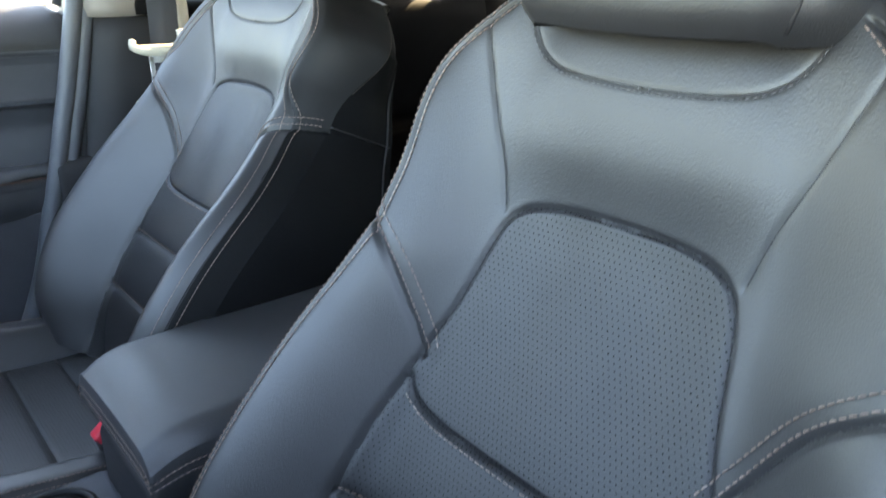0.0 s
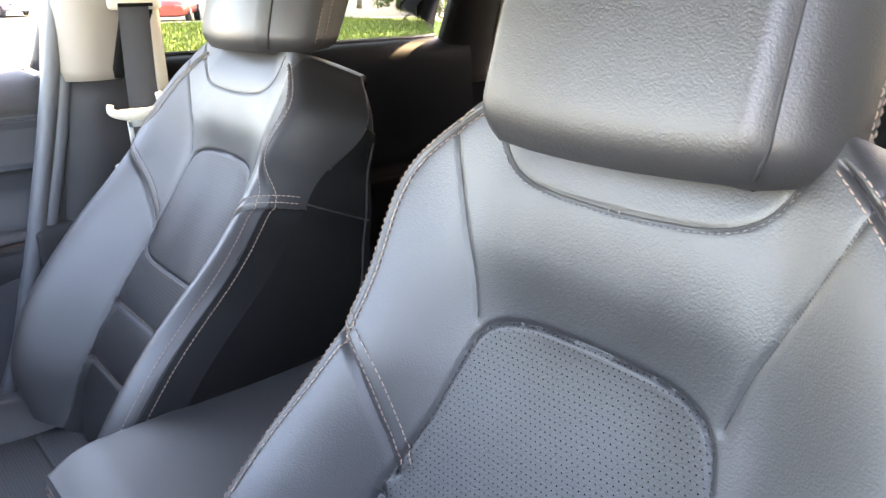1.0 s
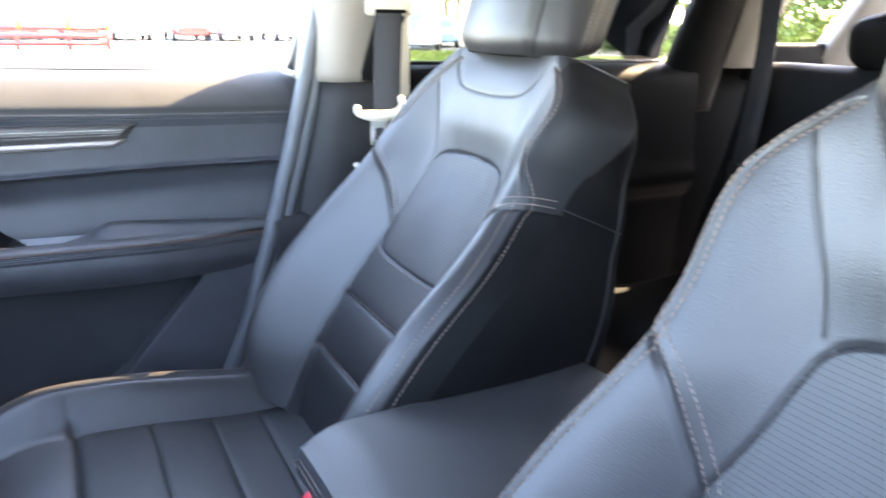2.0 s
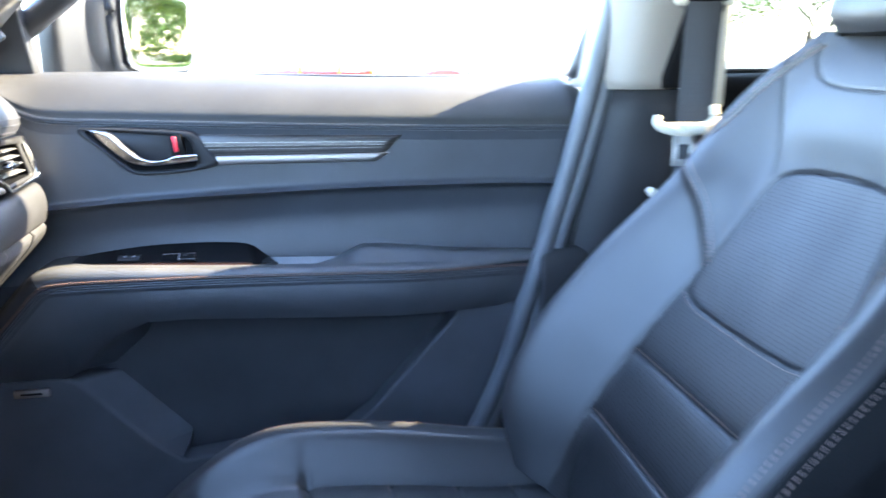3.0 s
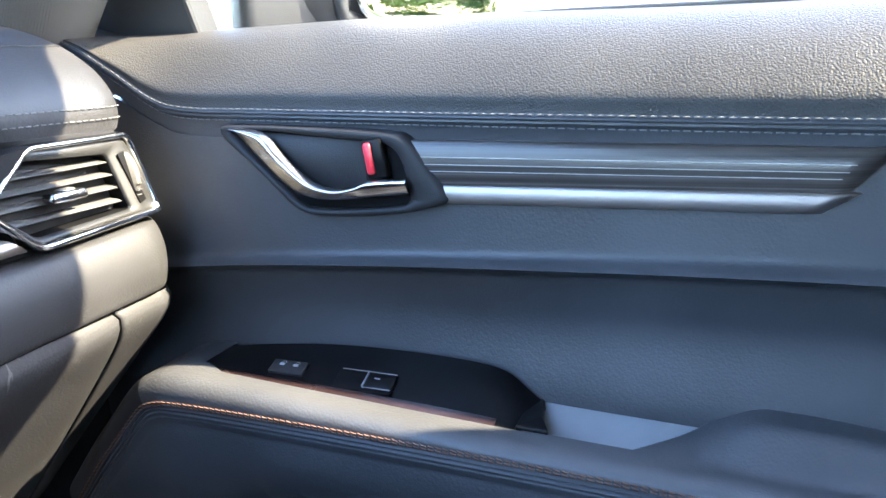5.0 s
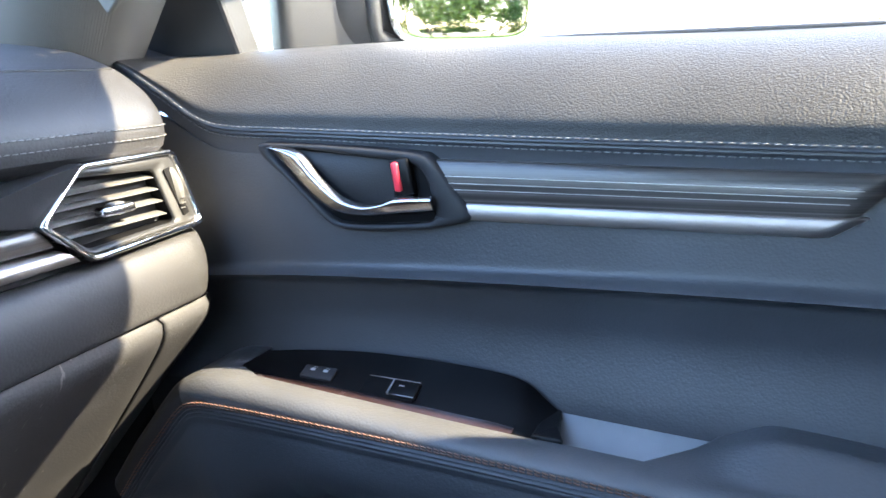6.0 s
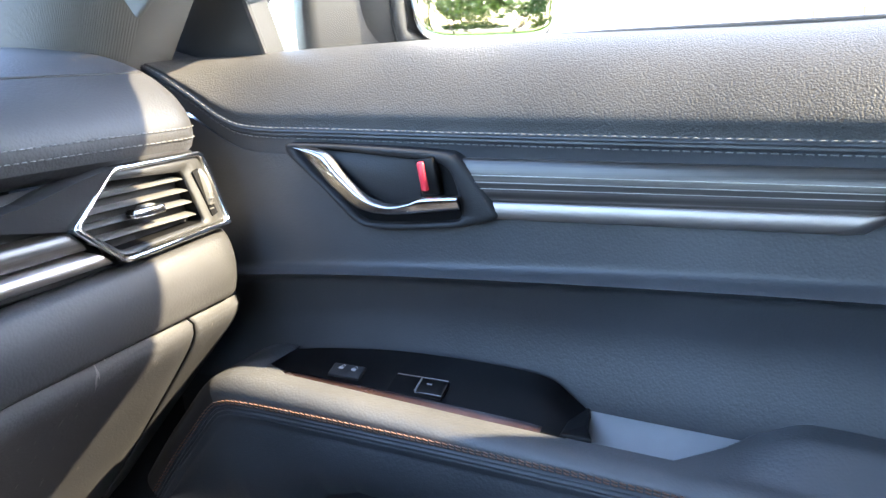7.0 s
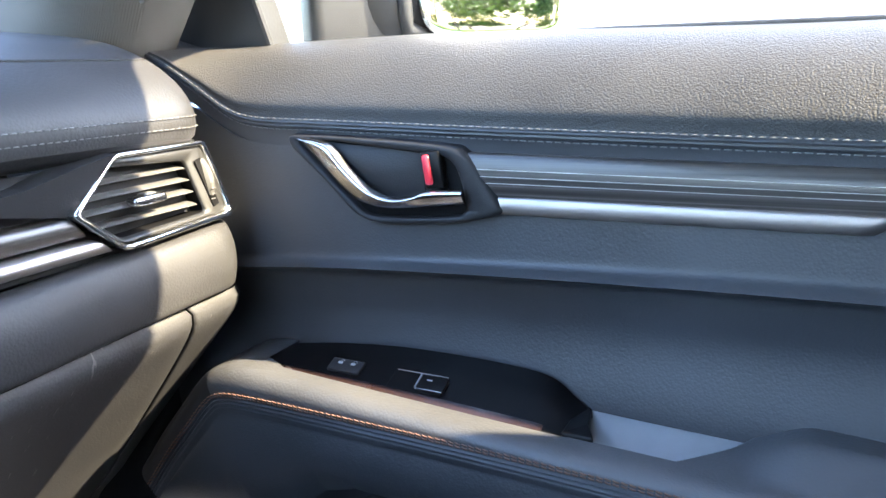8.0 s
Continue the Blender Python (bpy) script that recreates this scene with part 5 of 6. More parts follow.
glove_prof = [(0.8430, 1.0306), (0.8390, 1.0285), (0.846, 1.010), (0.885, 0.968), (0.955, 0.895), (1.030, 0.815), (1.10, 0.735), (1.12, 0.60), (1.12, 0.45)]
gl_lean = lambda x: -0.010 * np.clip((0.66 - x) / 0.2, 0, 3) * 0.8


def glove_panel(name, inner, outer, label, y_off=0.0, end=False):
    """Part of the lower dashboard between two edges x(t), t along the profile from the top."""
    prof = spline(glove_prof, 70)
    t = np.linspace(0, 1, 70)
    n = 60
    pts = np.zeros((n + (20 if end else 0), 70, 3))
    for i, q in enumerate(np.linspace(0, 1, n)):
        x = inner(t) * (1 - q) + outer(t) * q
        d = np.minimum(x - inner(t), outer(t) - x) if not end else x - inner(t)
        r = 0.0018 * np.exp(-np.clip(d, 0, 1) / 0.0012)
        pts[i] = np.stack([x, prof[:, 0] + r + y_off, prof[:, 1] + gl_lean(x)], 1)
    if end:
        for k in range(20):
            if k < 12:
                a = (k + 1) / 12 * math.pi / 2
                dx, dy = 0.022 * math.sin(a), 0.022 * (1 - math.cos(a))
            else:
                dx, dy = 0.022, 0.022 + 0.3 * (k - 11) / 8
            pts[n + k] = pts[n - 1] + np.array([dx, 0, 0])
            pts[n + k, :, 1] = np.minimum(pts[n - 1, :, 1] + dy, 1.33)
    return sheet(name, pts, scuffed_skin, dash, label)


edge_x = lambda t: curve(t, [0, 0.03, 0.12, 0.3, 0.5, 0.7, 1.0], [0.628, 0.634, 0.645, 0.658, 0.666, 0.669, 0.669])
glove_panel("glovebox_lid", lambda t: 0.05 + 0 * t, lambda t: edge_x(t) - 0.0010, "black glovebox lid with light scuffs")
glove_panel("dash_end", lambda t: edge_x(t) + 0.0010, lambda t: 0.675 + 0 * t, "black end piece beside the glovebox", end=True)
part("dash_core", box(1.50, 0.34, 0.16, (CX - 0.06, 1.16, 1.06), 0.01), recess_black, dash)

# vent at the dashboard's end
vent_grey = mat("satin grey vent plastic", (0.085, 0.084, 0.082), 0.40)
liner_grey = mat("dark grey vent rim plastic", (0.020, 0.020, 0.020), 0.45)
vary(liner_grey, 30, 0.1)
vary(vent_grey, 30, 0.1)
VENT_Y = 0.846
vent = empty("air_vent", pose(0, 0, 0), "air vent with chrome surround and dark slats", "air vent")


def vent_pt(x, z, off=0.0):
    return (x, VENT_Y + (z - 1.12) * 0.22 - off + 0.25 * max(0.0, x - 0.665) , z)


CHROME = [(0.5435, 1.1212), (0.5885, 1.1575), (0.6790, 1.1570), (0.6915, 1.0925), (0.5755, 1.0895)]
MOUTH = [(0.5520, 1.1222), (0.5835, 1.1470), (0.6545, 1.1425), (0.6615, 1.1005), (0.5800, 1.0975)]


def rounded_poly(corners, radius, inset=0.0, k=10):
    """A polygon moved inwards by inset, its corners rounded, k points a corner."""
    c = np.array(corners, float)
    n = len(c)
    mid = c.mean(0)
    lines = []
    for i in range(n):
        d = c[(i + 1) % n] - c[i]
        d /= np.linalg.norm(d)
        nr = np.array([-d[1], d[0]])
        if nr @ (mid - c[i]) < 0:
            nr = -nr
        lines.append((c[i] + nr * inset, d))
    pts = []
    for i in range(n):
        (p0, d0), (p1, d1) = lines[i - 1], lines[i]
        s = np.linalg.solve(np.stack([d0, -d1], 1), p1 - p0)
        v = p0 + d0 * s[0]
        a, b = v - d0 * radius, v + d1 * radius
        for t in np.linspace(0, 1, k):
            pts.append(a * (1 - t) ** 2 + 2 * v * t * (1 - t) + b * t ** 2)
    return np.array(pts)


def vent_ring(rows, material, name, label):
    """A moulded ring from outlines, each given with its height over the vent's face."""
    n = len(rows[0][0])
    pts = np.zeros((len(rows), n + 1, 3))
    for k, (o, h) in enumerate(rows):
        for i in range(n + 1):
            pts[k, i] = vent_pt(o[i % n][0], o[i % n][1], h)
    return sheet(name, pts, material, vent, label)


rp = lambda d: rounded_poly(CHROME, 0.0065, d)
vent_ring([(rp(0.0), -0.014), (rp(0.0), 0.003), (rp(0.0006), 0.0050), (rp(0.0018), 0.0062), (rp(0.0032), 0.0060), (rp(0.0042), 0.0046), (rp(0.0048), 0.0022), (rp(0.0050), -0.004)], chrome, "vent_surround", "polished chrome vent surround")
mouth = lambda d: rounded_poly(MOUTH, 0.004, d)
vent_ring([(rp(0.0048), 0.0005), (rp(0.0056), 0.0016), (mouth(-0.0012), -0.0010), (mouth(-0.0002), -0.0022), (mouth(0.0), -0.0040)], liner_grey, "vent_liner", "grey inner vent rim")
vent_ring([(mouth(0.0), -0.0040), (mouth(0.0004), -0.040)], recess_black, "vent_duct", "black vent duct")
bm = bmesh.new()
bm.faces.new([bm.verts.new(vent_pt(x, z, -0.038)) for x, z in mouth(0.0)])
part("vent_throat", bm, recess_black, vent, smooth=False)
for i, z in enumerate((1.1385, 1.1290, 1.1195, 1.1095)):
    xl = np.interp(z, [1.0975, 1.1222, 1.147], [0.583, 0.5545, 0.586])
    s = np.zeros((24, 11, 3))
    for a, x in enumerate(np.linspace(xl, 0.6575, 24)):
        for b, t in enumerate(np.linspace(0, 2 * math.pi, 11)):
            c, sn = math.cos(t), math.sin(t)
            s[a, b] = vent_pt(x, z - 0.0015 + 0.0011 * sn - 0.0008 * c, -0.0110 + 0.0070 * c)
    sheet("slat", s, vent_grey, vent, "grey vent slat")
for k in range(7):
    x = 0.572 + k * 0.0135
    part("vane", box(0.0012, 0.012, 0.036, vent_pt(x, 1.1215, -0.030), 0.0004), plastic_dark, vent)
knob = part("vent_knob", box(0.030, 0.012, 0.0070, vent_pt(0.609, 1.1205, 0.000), 0.0028, 3), satin_chrome, vent, "silver vent tab")
part("tab_grip", box(0.014, 0.010, 0.0095, vent_pt(0.612, 1.1205, -0.003), 0.003, 3), vent_grey, knob)
part("wheel_slot", box(0.0085, 0.0016, 0.040, vent_pt(0.6705, 1.1228, 0.0004), 0.0006, 2, rot=Euler((radians(-12), radians(-10), radians(14))).to_matrix()), recess_black, vent)
wheel = part("thumbwheel", cyl(0.0235, 0.0235, 0.0048, vent_pt(0.6715, 1.1228, -0.0175), "X", 48), vent_grey, vent, "ribbed thumbwheel")
for k in range(9):
    a = -0.8 + k * 0.2
    part("rib", box(0.0048, 0.0008, 0.0008, vent_pt(0.6715, 1.1228 + 0.0236 * math.sin(a), -0.0175 + 0.0236 * math.cos(a)), 0.0002), vent_grey, wheel)
# black swoop beside the vent, wood and silver strips
swoop = [(0.24, 1.137), (0.42, 1.138), (0.48, 1.1385), (0.52, 1.143), (0.555, 1.152), (0.585, 1.1575), (0.560, 1.130), (0.548, 1.119), (0.50, 1.1290), (0.24, 1.131)]
bm = bmesh.new()
f1 = [bm.verts.new((x, 0.850 - (z - 1.12) * 0.25, z)) for x, z in swoop]
b1 = [bm.verts.new((x, 0.870, z)) for x, z in swoop]
bm.faces.new(f1)
for i in range(len(swoop)):
    j = (i + 1) % len(swoop)
    bm.faces.new((f1[i], f1[j], b1[j], b1[i]))
part("vent_wing", bm, plastic_dark, dash, "black wing beside the vent", smooth=False)


def dash_bar(name, x0, x1, zl0, zl1, zh0, zh1, y, crown, material, label, end_lo=0.0):
    n, m = 60, 12
    pts = np.zeros((n, m, 3))
    for i, t in enumerate(np.linspace(0, 1, n)):
        for j, q in enumerate(np.linspace(0, 1, m)):
            x = x0 + (x1 - x0 + end_lo * (1 - q)) * t
            z = (zl0 * (1 - t) + zl1 * t) * (1 - q) + (zh0 * (1 - t) + zh1 * t) * q
            edge = 0.012 * max(0, abs(2 * q - 1) - 0.86) / 0.14
            pts[i, j] = (x, y - crown * (1 - (2 * q - 1) ** 2) + edge, z)
    return sheet(name, pts, material, dash, label)


dash_bar("wood_strip", -0.20, 0.545, 1.0995, 1.1030, 1.134, 1.1195, 0.8485, 0.003, wood_trim, "dark wood dashboard inlay", end_lo=0.012)
dash_bar("silver_strip", -0.20, 0.558, 1.0845, 1.0900, 1.0990, 1.1020, 0.8440, 0.004, satin, "satin silver dashboard strip", end_lo=0.014)

# sun visor clip / grab socket on the windscreen pillar
clip = part("pillar_clip", box(0.006, 0.030, 0.036, (0.652, 0.868, 1.283), 0.0028, 4, rot=Euler((radians(-35), 0, 0)).to_matrix()), pillar_cloth, None)
part("slot", box(0.004, 0.006, 0.016, (0.6465, 0.868, 1.284), 0.001, 2, rot=Euler((radians(-35), 0, 0)).to_matrix()), recess_black, clip)
tagged(clip, "small beige cover on the windscreen pillar", "pillar cover")

# ---------------------------------------------------------------- centre console
console = empty("centre_console", pose(0, 0, 0), "black centre console with padded stitched armrest lid", "centre console")
n_l, n_w = 60, 60
lid = np.zeros((n_l, n_w, 3))
LY0, LY1, LXC, LHW, LTOP = -0.075, 0.286, -0.080, 0.106, 0.922
LY, LU = np.meshgrid(np.linspace(LY0, LY1, n_l), np.linspace(-1, 1, n_w), indexing="ij")
hw_ = LHW * (1 - 0.05 * np.clip((LY - 0.22) / 0.064, 0, 1) ** 2)
drop = 0.016 * np.clip((np.abs(LU) - 0.80) / 0.20, 0, 1) ** 2.2
nose = 0.016 * np.clip((LY - 0.235) / 0.049, 0, 1) ** 2.2
lid = np.stack([LXC + LU * hw_, LY, LTOP - drop - nose - 0.006 * LU ** 2], 2)
lid_ob = sheet("armrest_lid", lid, lid_leather, console, "padded black leather armrest lid")
loop = np.concatenate([lid[:, 0][::1], lid[-1, 1:-1], lid[:, -1][::-1], lid[0, 1:-1][::-1]])
loop = np.concatenate([loop, loop[:1]])
side_n = 14
skirt = np.zeros((side_n, len(loop), 3))
mid = np.array([LXC, 0.105, 0])
for k, t in enumerate(np.linspace(0, 1, side_n)):
    skirt[k] = loop
    skirt[k, :, 2] = loop[:, 2] * (1 - t) + 0.840 * t
    out = loop[:, :2] - mid[:2]
    out = out / np.linalg.norm(out, axis=1)[:, None]
    skirt[k, :, :2] += out * (0.004 * math.sin(math.pi * t) - 0.003 * math.exp(-((t - 0.30) / 0.05) ** 2) - 0.012 * t * t)
sheet("lid_side", skirt, lid_leather, lid_ob)
rows = []
for k in (3, 5):
    nrm = skirt[k].copy()
    nrm[:, :2] -= mid[:2]
    nrm[:, 2] = 0.2
    off = skirt[k] + nrm / np.linalg.norm(nrm, axis=1)[:, None] * 0.0008
    rows.append((off, nrm))
finish("stitching", stitch_mesh("stitching", rows, thread_tan), lid_ob)
part("console_box", box(0.185, 0.36, 0.46, (LXC, 0.100, 0.608), 0.012, 3), plastic_dark, console)
part("console_seam", box(0.188, 0.345, 0.004, (LXC, 0.100, 0.785), 0.001), recess_black, console)
part("console_deck", box(0.215, 0.66, 0.40, (LXC, 0.60, 0.570), 0.015, 3), plastic_lower, console, "grey console deck")
holder = part("cup_holder", tube([(LXC + 0.048 + 0.040 * math.cos(a), 0.345 + 0.040 * math.sin(a), 0.772) for a in np.linspace(0, 2 * math.pi, 40, endpoint=False)], 0.005, 8, True), gloss_black, console, "black cup holder ring")
part("cup_well", cyl(0.037, 0.037, 0.006, (LXC + 0.048, 0.345, 0.770), "Z", 32), recess_black, holder)

# ---------------------------------------------------------------- seat belts
def belt_strap(points, width, wide_dir, thick=0.0014, n=50):
    c = spline(points, n)
    w = np.array(wide_dir, float)
    w /= np.linalg.norm(w)
    t = np.gradient(c, axis=0)
    t /= np.linalg.norm(t, axis=1)[:, None]
    nrm = np.cross(t, w)
    nrm /= np.linalg.norm(nrm, axis=1)[:, None]
    pts = np.zeros((n, 5, 3))
    for k, (a, b) in enumerate(((-1, -1), (1, -1), (1, 1), (-1, 1), (-1, -1))):
        pts[:, k] = c + w * a * width / 2 + nrm * b * thick / 2
    return pts


belt = empty("seat_belt", pose(0, 0, 0), "black seat belt with beige guide and silver tongue", "seat belt")
guide = (0.612, -0.084, 1.337)
wide = (0.25, 1.0, 0.0)
strap_line = [(0.606, -0.080, 1.330), (0.596, -0.073, 1.25), (0.584, -0.066, 1.17), (0.576, -0.060, 1.08), (0.575, -0.045, 0.95), (0.590, 0.00, 0.75), (0.62, 0.05, 0.55)]
strap = sheet("strap", belt_strap(strap_line, 0.049, wide), webbing, belt, "black belt webbing")
yaw = Euler((0, 0, radians(-14))).to_matrix()
plate = part("belt_guide", box(0.016, 0.086, 0.030, guide, 0.007, 4, rot=yaw), beige_plastic, belt, "beige upper belt guide")
part("guide_slot", box(0.010, 0.056, 0.006, (0.604, -0.083, 1.330), 0.002, rot=yaw), recess_black, plate)
part("guide_cover", box(0.024, 0.040, 0.075, (0.622, -0.084, 1.372), 0.010, 4, rot=yaw), beige_plastic, plate)
part("height_rail", box(0.012, 0.020, 0.30, (0.622, -0.118, 1.33), 0.005, 2, rot=yaw), beige_plastic, plate)
ear = spline([(0.576, -0.090, 1.186), (0.576, -0.092, 1.168), (0.573, -0.080, 1.157), (0.571, -0.048, 1.151), (0.573, -0.016, 1.156), (0.576, -0.006, 1.163), (0.578, -0.008, 1.172)], 40)
tongue = part("tongue_grip", tube(ear, [0.0055 + 0.0035 * math.sin(math.pi * k / 39) for k in range(40)], 10), beige_plastic, belt, "beige belt tongue grip")
part("grip_face", box(0.014, 0.062, 0.017, (0.569, -0.046, 1.155), 0.006, 3, rot=yaw), beige_plastic, tongue)
steel = mat("brushed steel", (0.60, 0.60, 0.58), 0.45, metal=0.4)
vary(steel, 60, 0.1)
plate_bm = box(0.0030, 0.034, 0.012, (0.568, -0.045, 1.139), 0.001)
for at, size in (((0.568, -0.0575, 1.124), (0.0030, 0.008, 0.040)), ((0.568, -0.0325, 1.124), (0.0030, 0.008, 0.040)), ((0.568, -0.045, 1.107), (0.0030, 0.033, 0.009))):
    more = bpy.data.meshes.new("tongue_bar")
    bar = box(*size, at, 0.001)
    bar.to_mesh(more)
    bar.free()
    plate_bm.from_mesh(more)
part("tongue", plate_bm, steel, tongue, "steel belt tongue", smooth=False)
stop = part("belt_button", box(0.020, 0.030, 0.010, (0.585, -0.015, 1.056), 0.003, 2, rot=Euler((radians(55), 0, 0)).to_matrix()), beige_plastic, belt, "small pale belt stop")
low_buckle = empty("belt_anchor", pose(0.520, 0.178, 0.735), "black and silver belt anchor beside the cushion", "belt anchor")
part("anchor_cover", box(0.022, 0.040, 0.050, (0, 0, 0), 0.006, 3, rot=Euler((radians(-35), 0, 0)).to_matrix()), plastic_dark, low_buckle)
part("anchor_plate", box(0.006, 0.016, 0.044, (-0.012, 0.010, 0.004), 0.002, 2, rot=Euler((radians(-35), 0, 0)).to_matrix()), steel, low_buckle, "steel plate")
buckle = empty("belt_buckle", pose(0.062, 0.245, 0.782, 0, 0, 0), "black belt buckle with a red release button", "belt buckle")
tilt_b = Euler((radians(-38), 0, 0)).to_matrix()
part("buckle_body", box(0.024, 0.040, 0.085, (0, -0.012, -0.030), 0.006, 3, rot=tilt_b), plastic_dark, buckle)
part("release_button", box(0.019, 0.036, 0.016, (0, 0.014, 0.010), 0.004, 3, rot=tilt_b), red_plastic, buckle, "red release button")

# ---------------------------------------------------------------- rear door and rear bench
def rear_door(x_of, name, label, sg, pane):
    root = empty(name, pose(0, 0, 0), label, "car door")
    ys_ = np.linspace(-0.03, -0.985, 60)
    prof = spline([(0.800, 1.226), (0.760, 1.222), (0.735, 1.205), (0.726, 1.180), (0.722, 1.12), (0.716, 1.05), (0.708, 0.985), (0.700, 0.955), (0.702, 0.93), (0.720, 0.90), (0.735, 0.86), (0.74, 0.62)], 70)
    pts = np.zeros((60, 70, 3))
    for i, y in enumerate(ys_):
        pts[i, :, 0] = [x_of(v) for v in prof[:, 0]]
        pts[i, :, 1] = y
        pts[i, :, 2] = prof[:, 1]
    cut = int(np.argmax(prof[:, 1] < 1.176))
    k = np.zeros((59, 69), bool)
    k[:, :cut] = True
    # door lining is near-black in place of the shade behind the seats
    sheet("padded_top", pts, rear_skin_shaded, root, keep=k, flip=sg > 0)
    sheet("panel", pts, rear_skin_shaded, root, keep=~k, flip=sg > 0)
    part("door_core", box(0.06, 0.86, 0.80, (x_of(0.785), -0.55, 0.805), 0.01), rear_skin_shaded, root)
    gy_, gz_ = np.meshgrid(np.linspace(-0.06, -0.92, 8), np.linspace(0, 1, 8), indexing="ij")
    Z_ = 1.20 + (1.57 - 1.20) * gz_
    X_ = np.vectorize(x_of)(side_x(Z_) + 0.010)
    g = sheet("window_glass", np.stack([X_, gy_, Z_], 2), pane, root, "dark-tinted rear window glass")
    part("sill_strip", tube([(x_of(0.800), -0.10, 1.229), (x_of(0.800), -0.92, 1.229)], 0.004, 8), rubber, root)
    return root


rear_door(lambda x: x, "rear_door", "black rear passenger door with window", 1, dark_glass)
rear_door(mirrored, "rear_door", "black rear door behind the driver", -1, black_glass)

bench = empty("rear_bench", pose(0, 0, 0), "black leather rear bench seat with headrests", "bench seat")


def bench_block(name, x0, x1, profile, material, label=""):
    prof = spline(profile, 50)
    n = 50
    pts = np.zeros((n, 50, 3))
    for i, t in enumerate(np.linspace(0, 1, n)):
        x = x0 + (x1 - x0) * t
        e = min(t, 1 - t) * (x1 - x0)
        shrink = 0.030 * math.exp(-e / 0.022)
        c = prof.mean(0)
        pts[i, :, 0] = x
        pts[i, :, 1:] = c + (prof - c) * (1 - shrink * 1.5)
    return sheet(name, pts, material, bench, label)


back_prof = [(-1.18, 0.70), (-1.20, 1.10), (-1.185, 1.215), (-1.14, 1.235), (-1.09, 1.20), (-1.05, 1.05), (-0.98, 0.85), (-0.95, 0.70)]
cush_prof = [(-1.02, 0.56), (-1.02, 0.69), (-0.80, 0.695), (-0.62, 0.710), (-0.56, 0.695), (-0.53, 0.65), (-0.56, 0.48)]
# bench leather is the darkened copy: the rear cabin's shade is its colour
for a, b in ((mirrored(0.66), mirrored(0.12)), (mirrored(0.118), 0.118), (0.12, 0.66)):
    bench_block("backrest", a, b, back_prof, leather_shaded)
    bench_block("cushion", a, b, cush_prof, leather_shaded)
part("bench_base", box(1.30, 0.46, 0.24, (CX, -0.80, 0.48), 0.02), plastic_dark, bench)
for x in (0.32, CX, mirrored(0.32)):
    hr_pts = rounded_block((0.125, 0.050, 0.062), 3.4, 40, 24)
    rh = finish("headrest", grid_mesh("rear_headrest", hr_pts, leather_shaded), bench, "low black rear headrest")
    rh.matrix_local = pose(x, -1.155, 1.290, -12)
belt_r = empty("rear_seat_belt", pose(0, 0, 0), "dark rear seat belt beside the bench", "seat belt")
sheet("strap", belt_strap([(0.635, -1.10, 1.42), (0.60, -1.06, 1.22), (0.57, -0.99, 0.98), (0.55, -0.90, 0.80)], 0.047, (1, 0.3, 0)), webbing, belt_r)
part("tongue", box(0.046, 0.012, 0.030, (0.573, -0.985, 0.985), 0.004), plastic_dark, belt_r)


# ---------------------------------------------------------------- outside
asphalt = mat("sun-bleached asphalt", (0.16, 0.155, 0.15), 0.9, spec=0.2)
vary(asphalt, 0.35, 0.18, 8.0)
grass_mat = mat("dry summer grass", (0.13, 0.19, 0.04), 0.9, spec=0.2)
vary(grass_mat, 1.5, 0.35, 8.0)
concrete = mat("pale kerb concrete", (0.45, 0.44, 0.41), 0.85)
vary(concrete, 3, 0.12)
bark = mat("grey-brown bark", (0.14, 0.11, 0.08), 0.9)
vary(bark, 8, 0.3)
tyre_mat = mat("tyre rubber", (0.03, 0.03, 0.03), 0.8)
vary(tyre_mat, 20, 0.2)
# dark car windows paled: the side window's veiling glare is in this colour
glare_glass = mat("car glass with glare in its colour", (0.22, 0.24, 0.26), 0.25)
vary(glare_glass, 3, 0.2)


def leaf_material(name, c):
    m = mat(name, c, 0.6, spec=0.3)
    b = m.node_tree.nodes["Principled BSDF"]
    g = m.node_tree.nodes.new("ShaderNodeNewGeometry")
    lo, hi = tuple(v * 0.55 for v in c), tuple(min(1, v * 1.6) for v in c)
    link(m, ramp(m, g.outputs["Random Per Island"], [(0.0, lo), (0.55, c), (1.0, hi)]), b.inputs["Base Color"])
    return m


leaf_green = leaf_material("yellow-green leaves", (0.13, 0.16, 0.030))
leaf_dark = leaf_material("mid-green leaves", (0.07, 0.11, 0.025))

gxs = np.concatenate([np.linspace(-400, -40, 7), np.linspace(-30, 90, 31), np.linspace(110, 500, 8)])
gys = np.concatenate([np.linspace(-400, -60, 7), np.linspace(-50, 50, 26), np.linspace(70, 400, 7)])
GX, GY = np.meshgrid(gxs, gys, indexing="ij")
ground = sheet("ground", np.stack([GX, GY, 0 * GX], 2), asphalt, None)
tagged(ground, "pale asphalt car park", "ground", kind="structure")


def flat_patch(outline, z, name, material, label, category):
    bm = bmesh.new()
    top = [bm.verts.new((x, y, z)) for x, y in outline]
    low = [bm.verts.new((x, y, -0.05)) for x, y in outline]
    bm.faces.new(top)
    for i in range(len(outline)):
        j = (i + 1) % len(outline)
        bm.faces.new((top[i], top[j], low[j], low[i]))
    return tagged(part(name, bm, material, None, smooth=False), label, category, kind="structure")


lawn = spline([(9.0, -8.0), (14.5, -4.6), (20, -6.0), (25.5, -9.0), (25.0, -12.5), (21, -20), (14, -32), (2, -34), (-6, -24), (-2, -14), (9.0, -8.0)], 70)[:-1]
flat_patch([tuple(p) for p in lawn], 0.13, "grass", grass_mat, "mown yellow-green grass island", "grass")
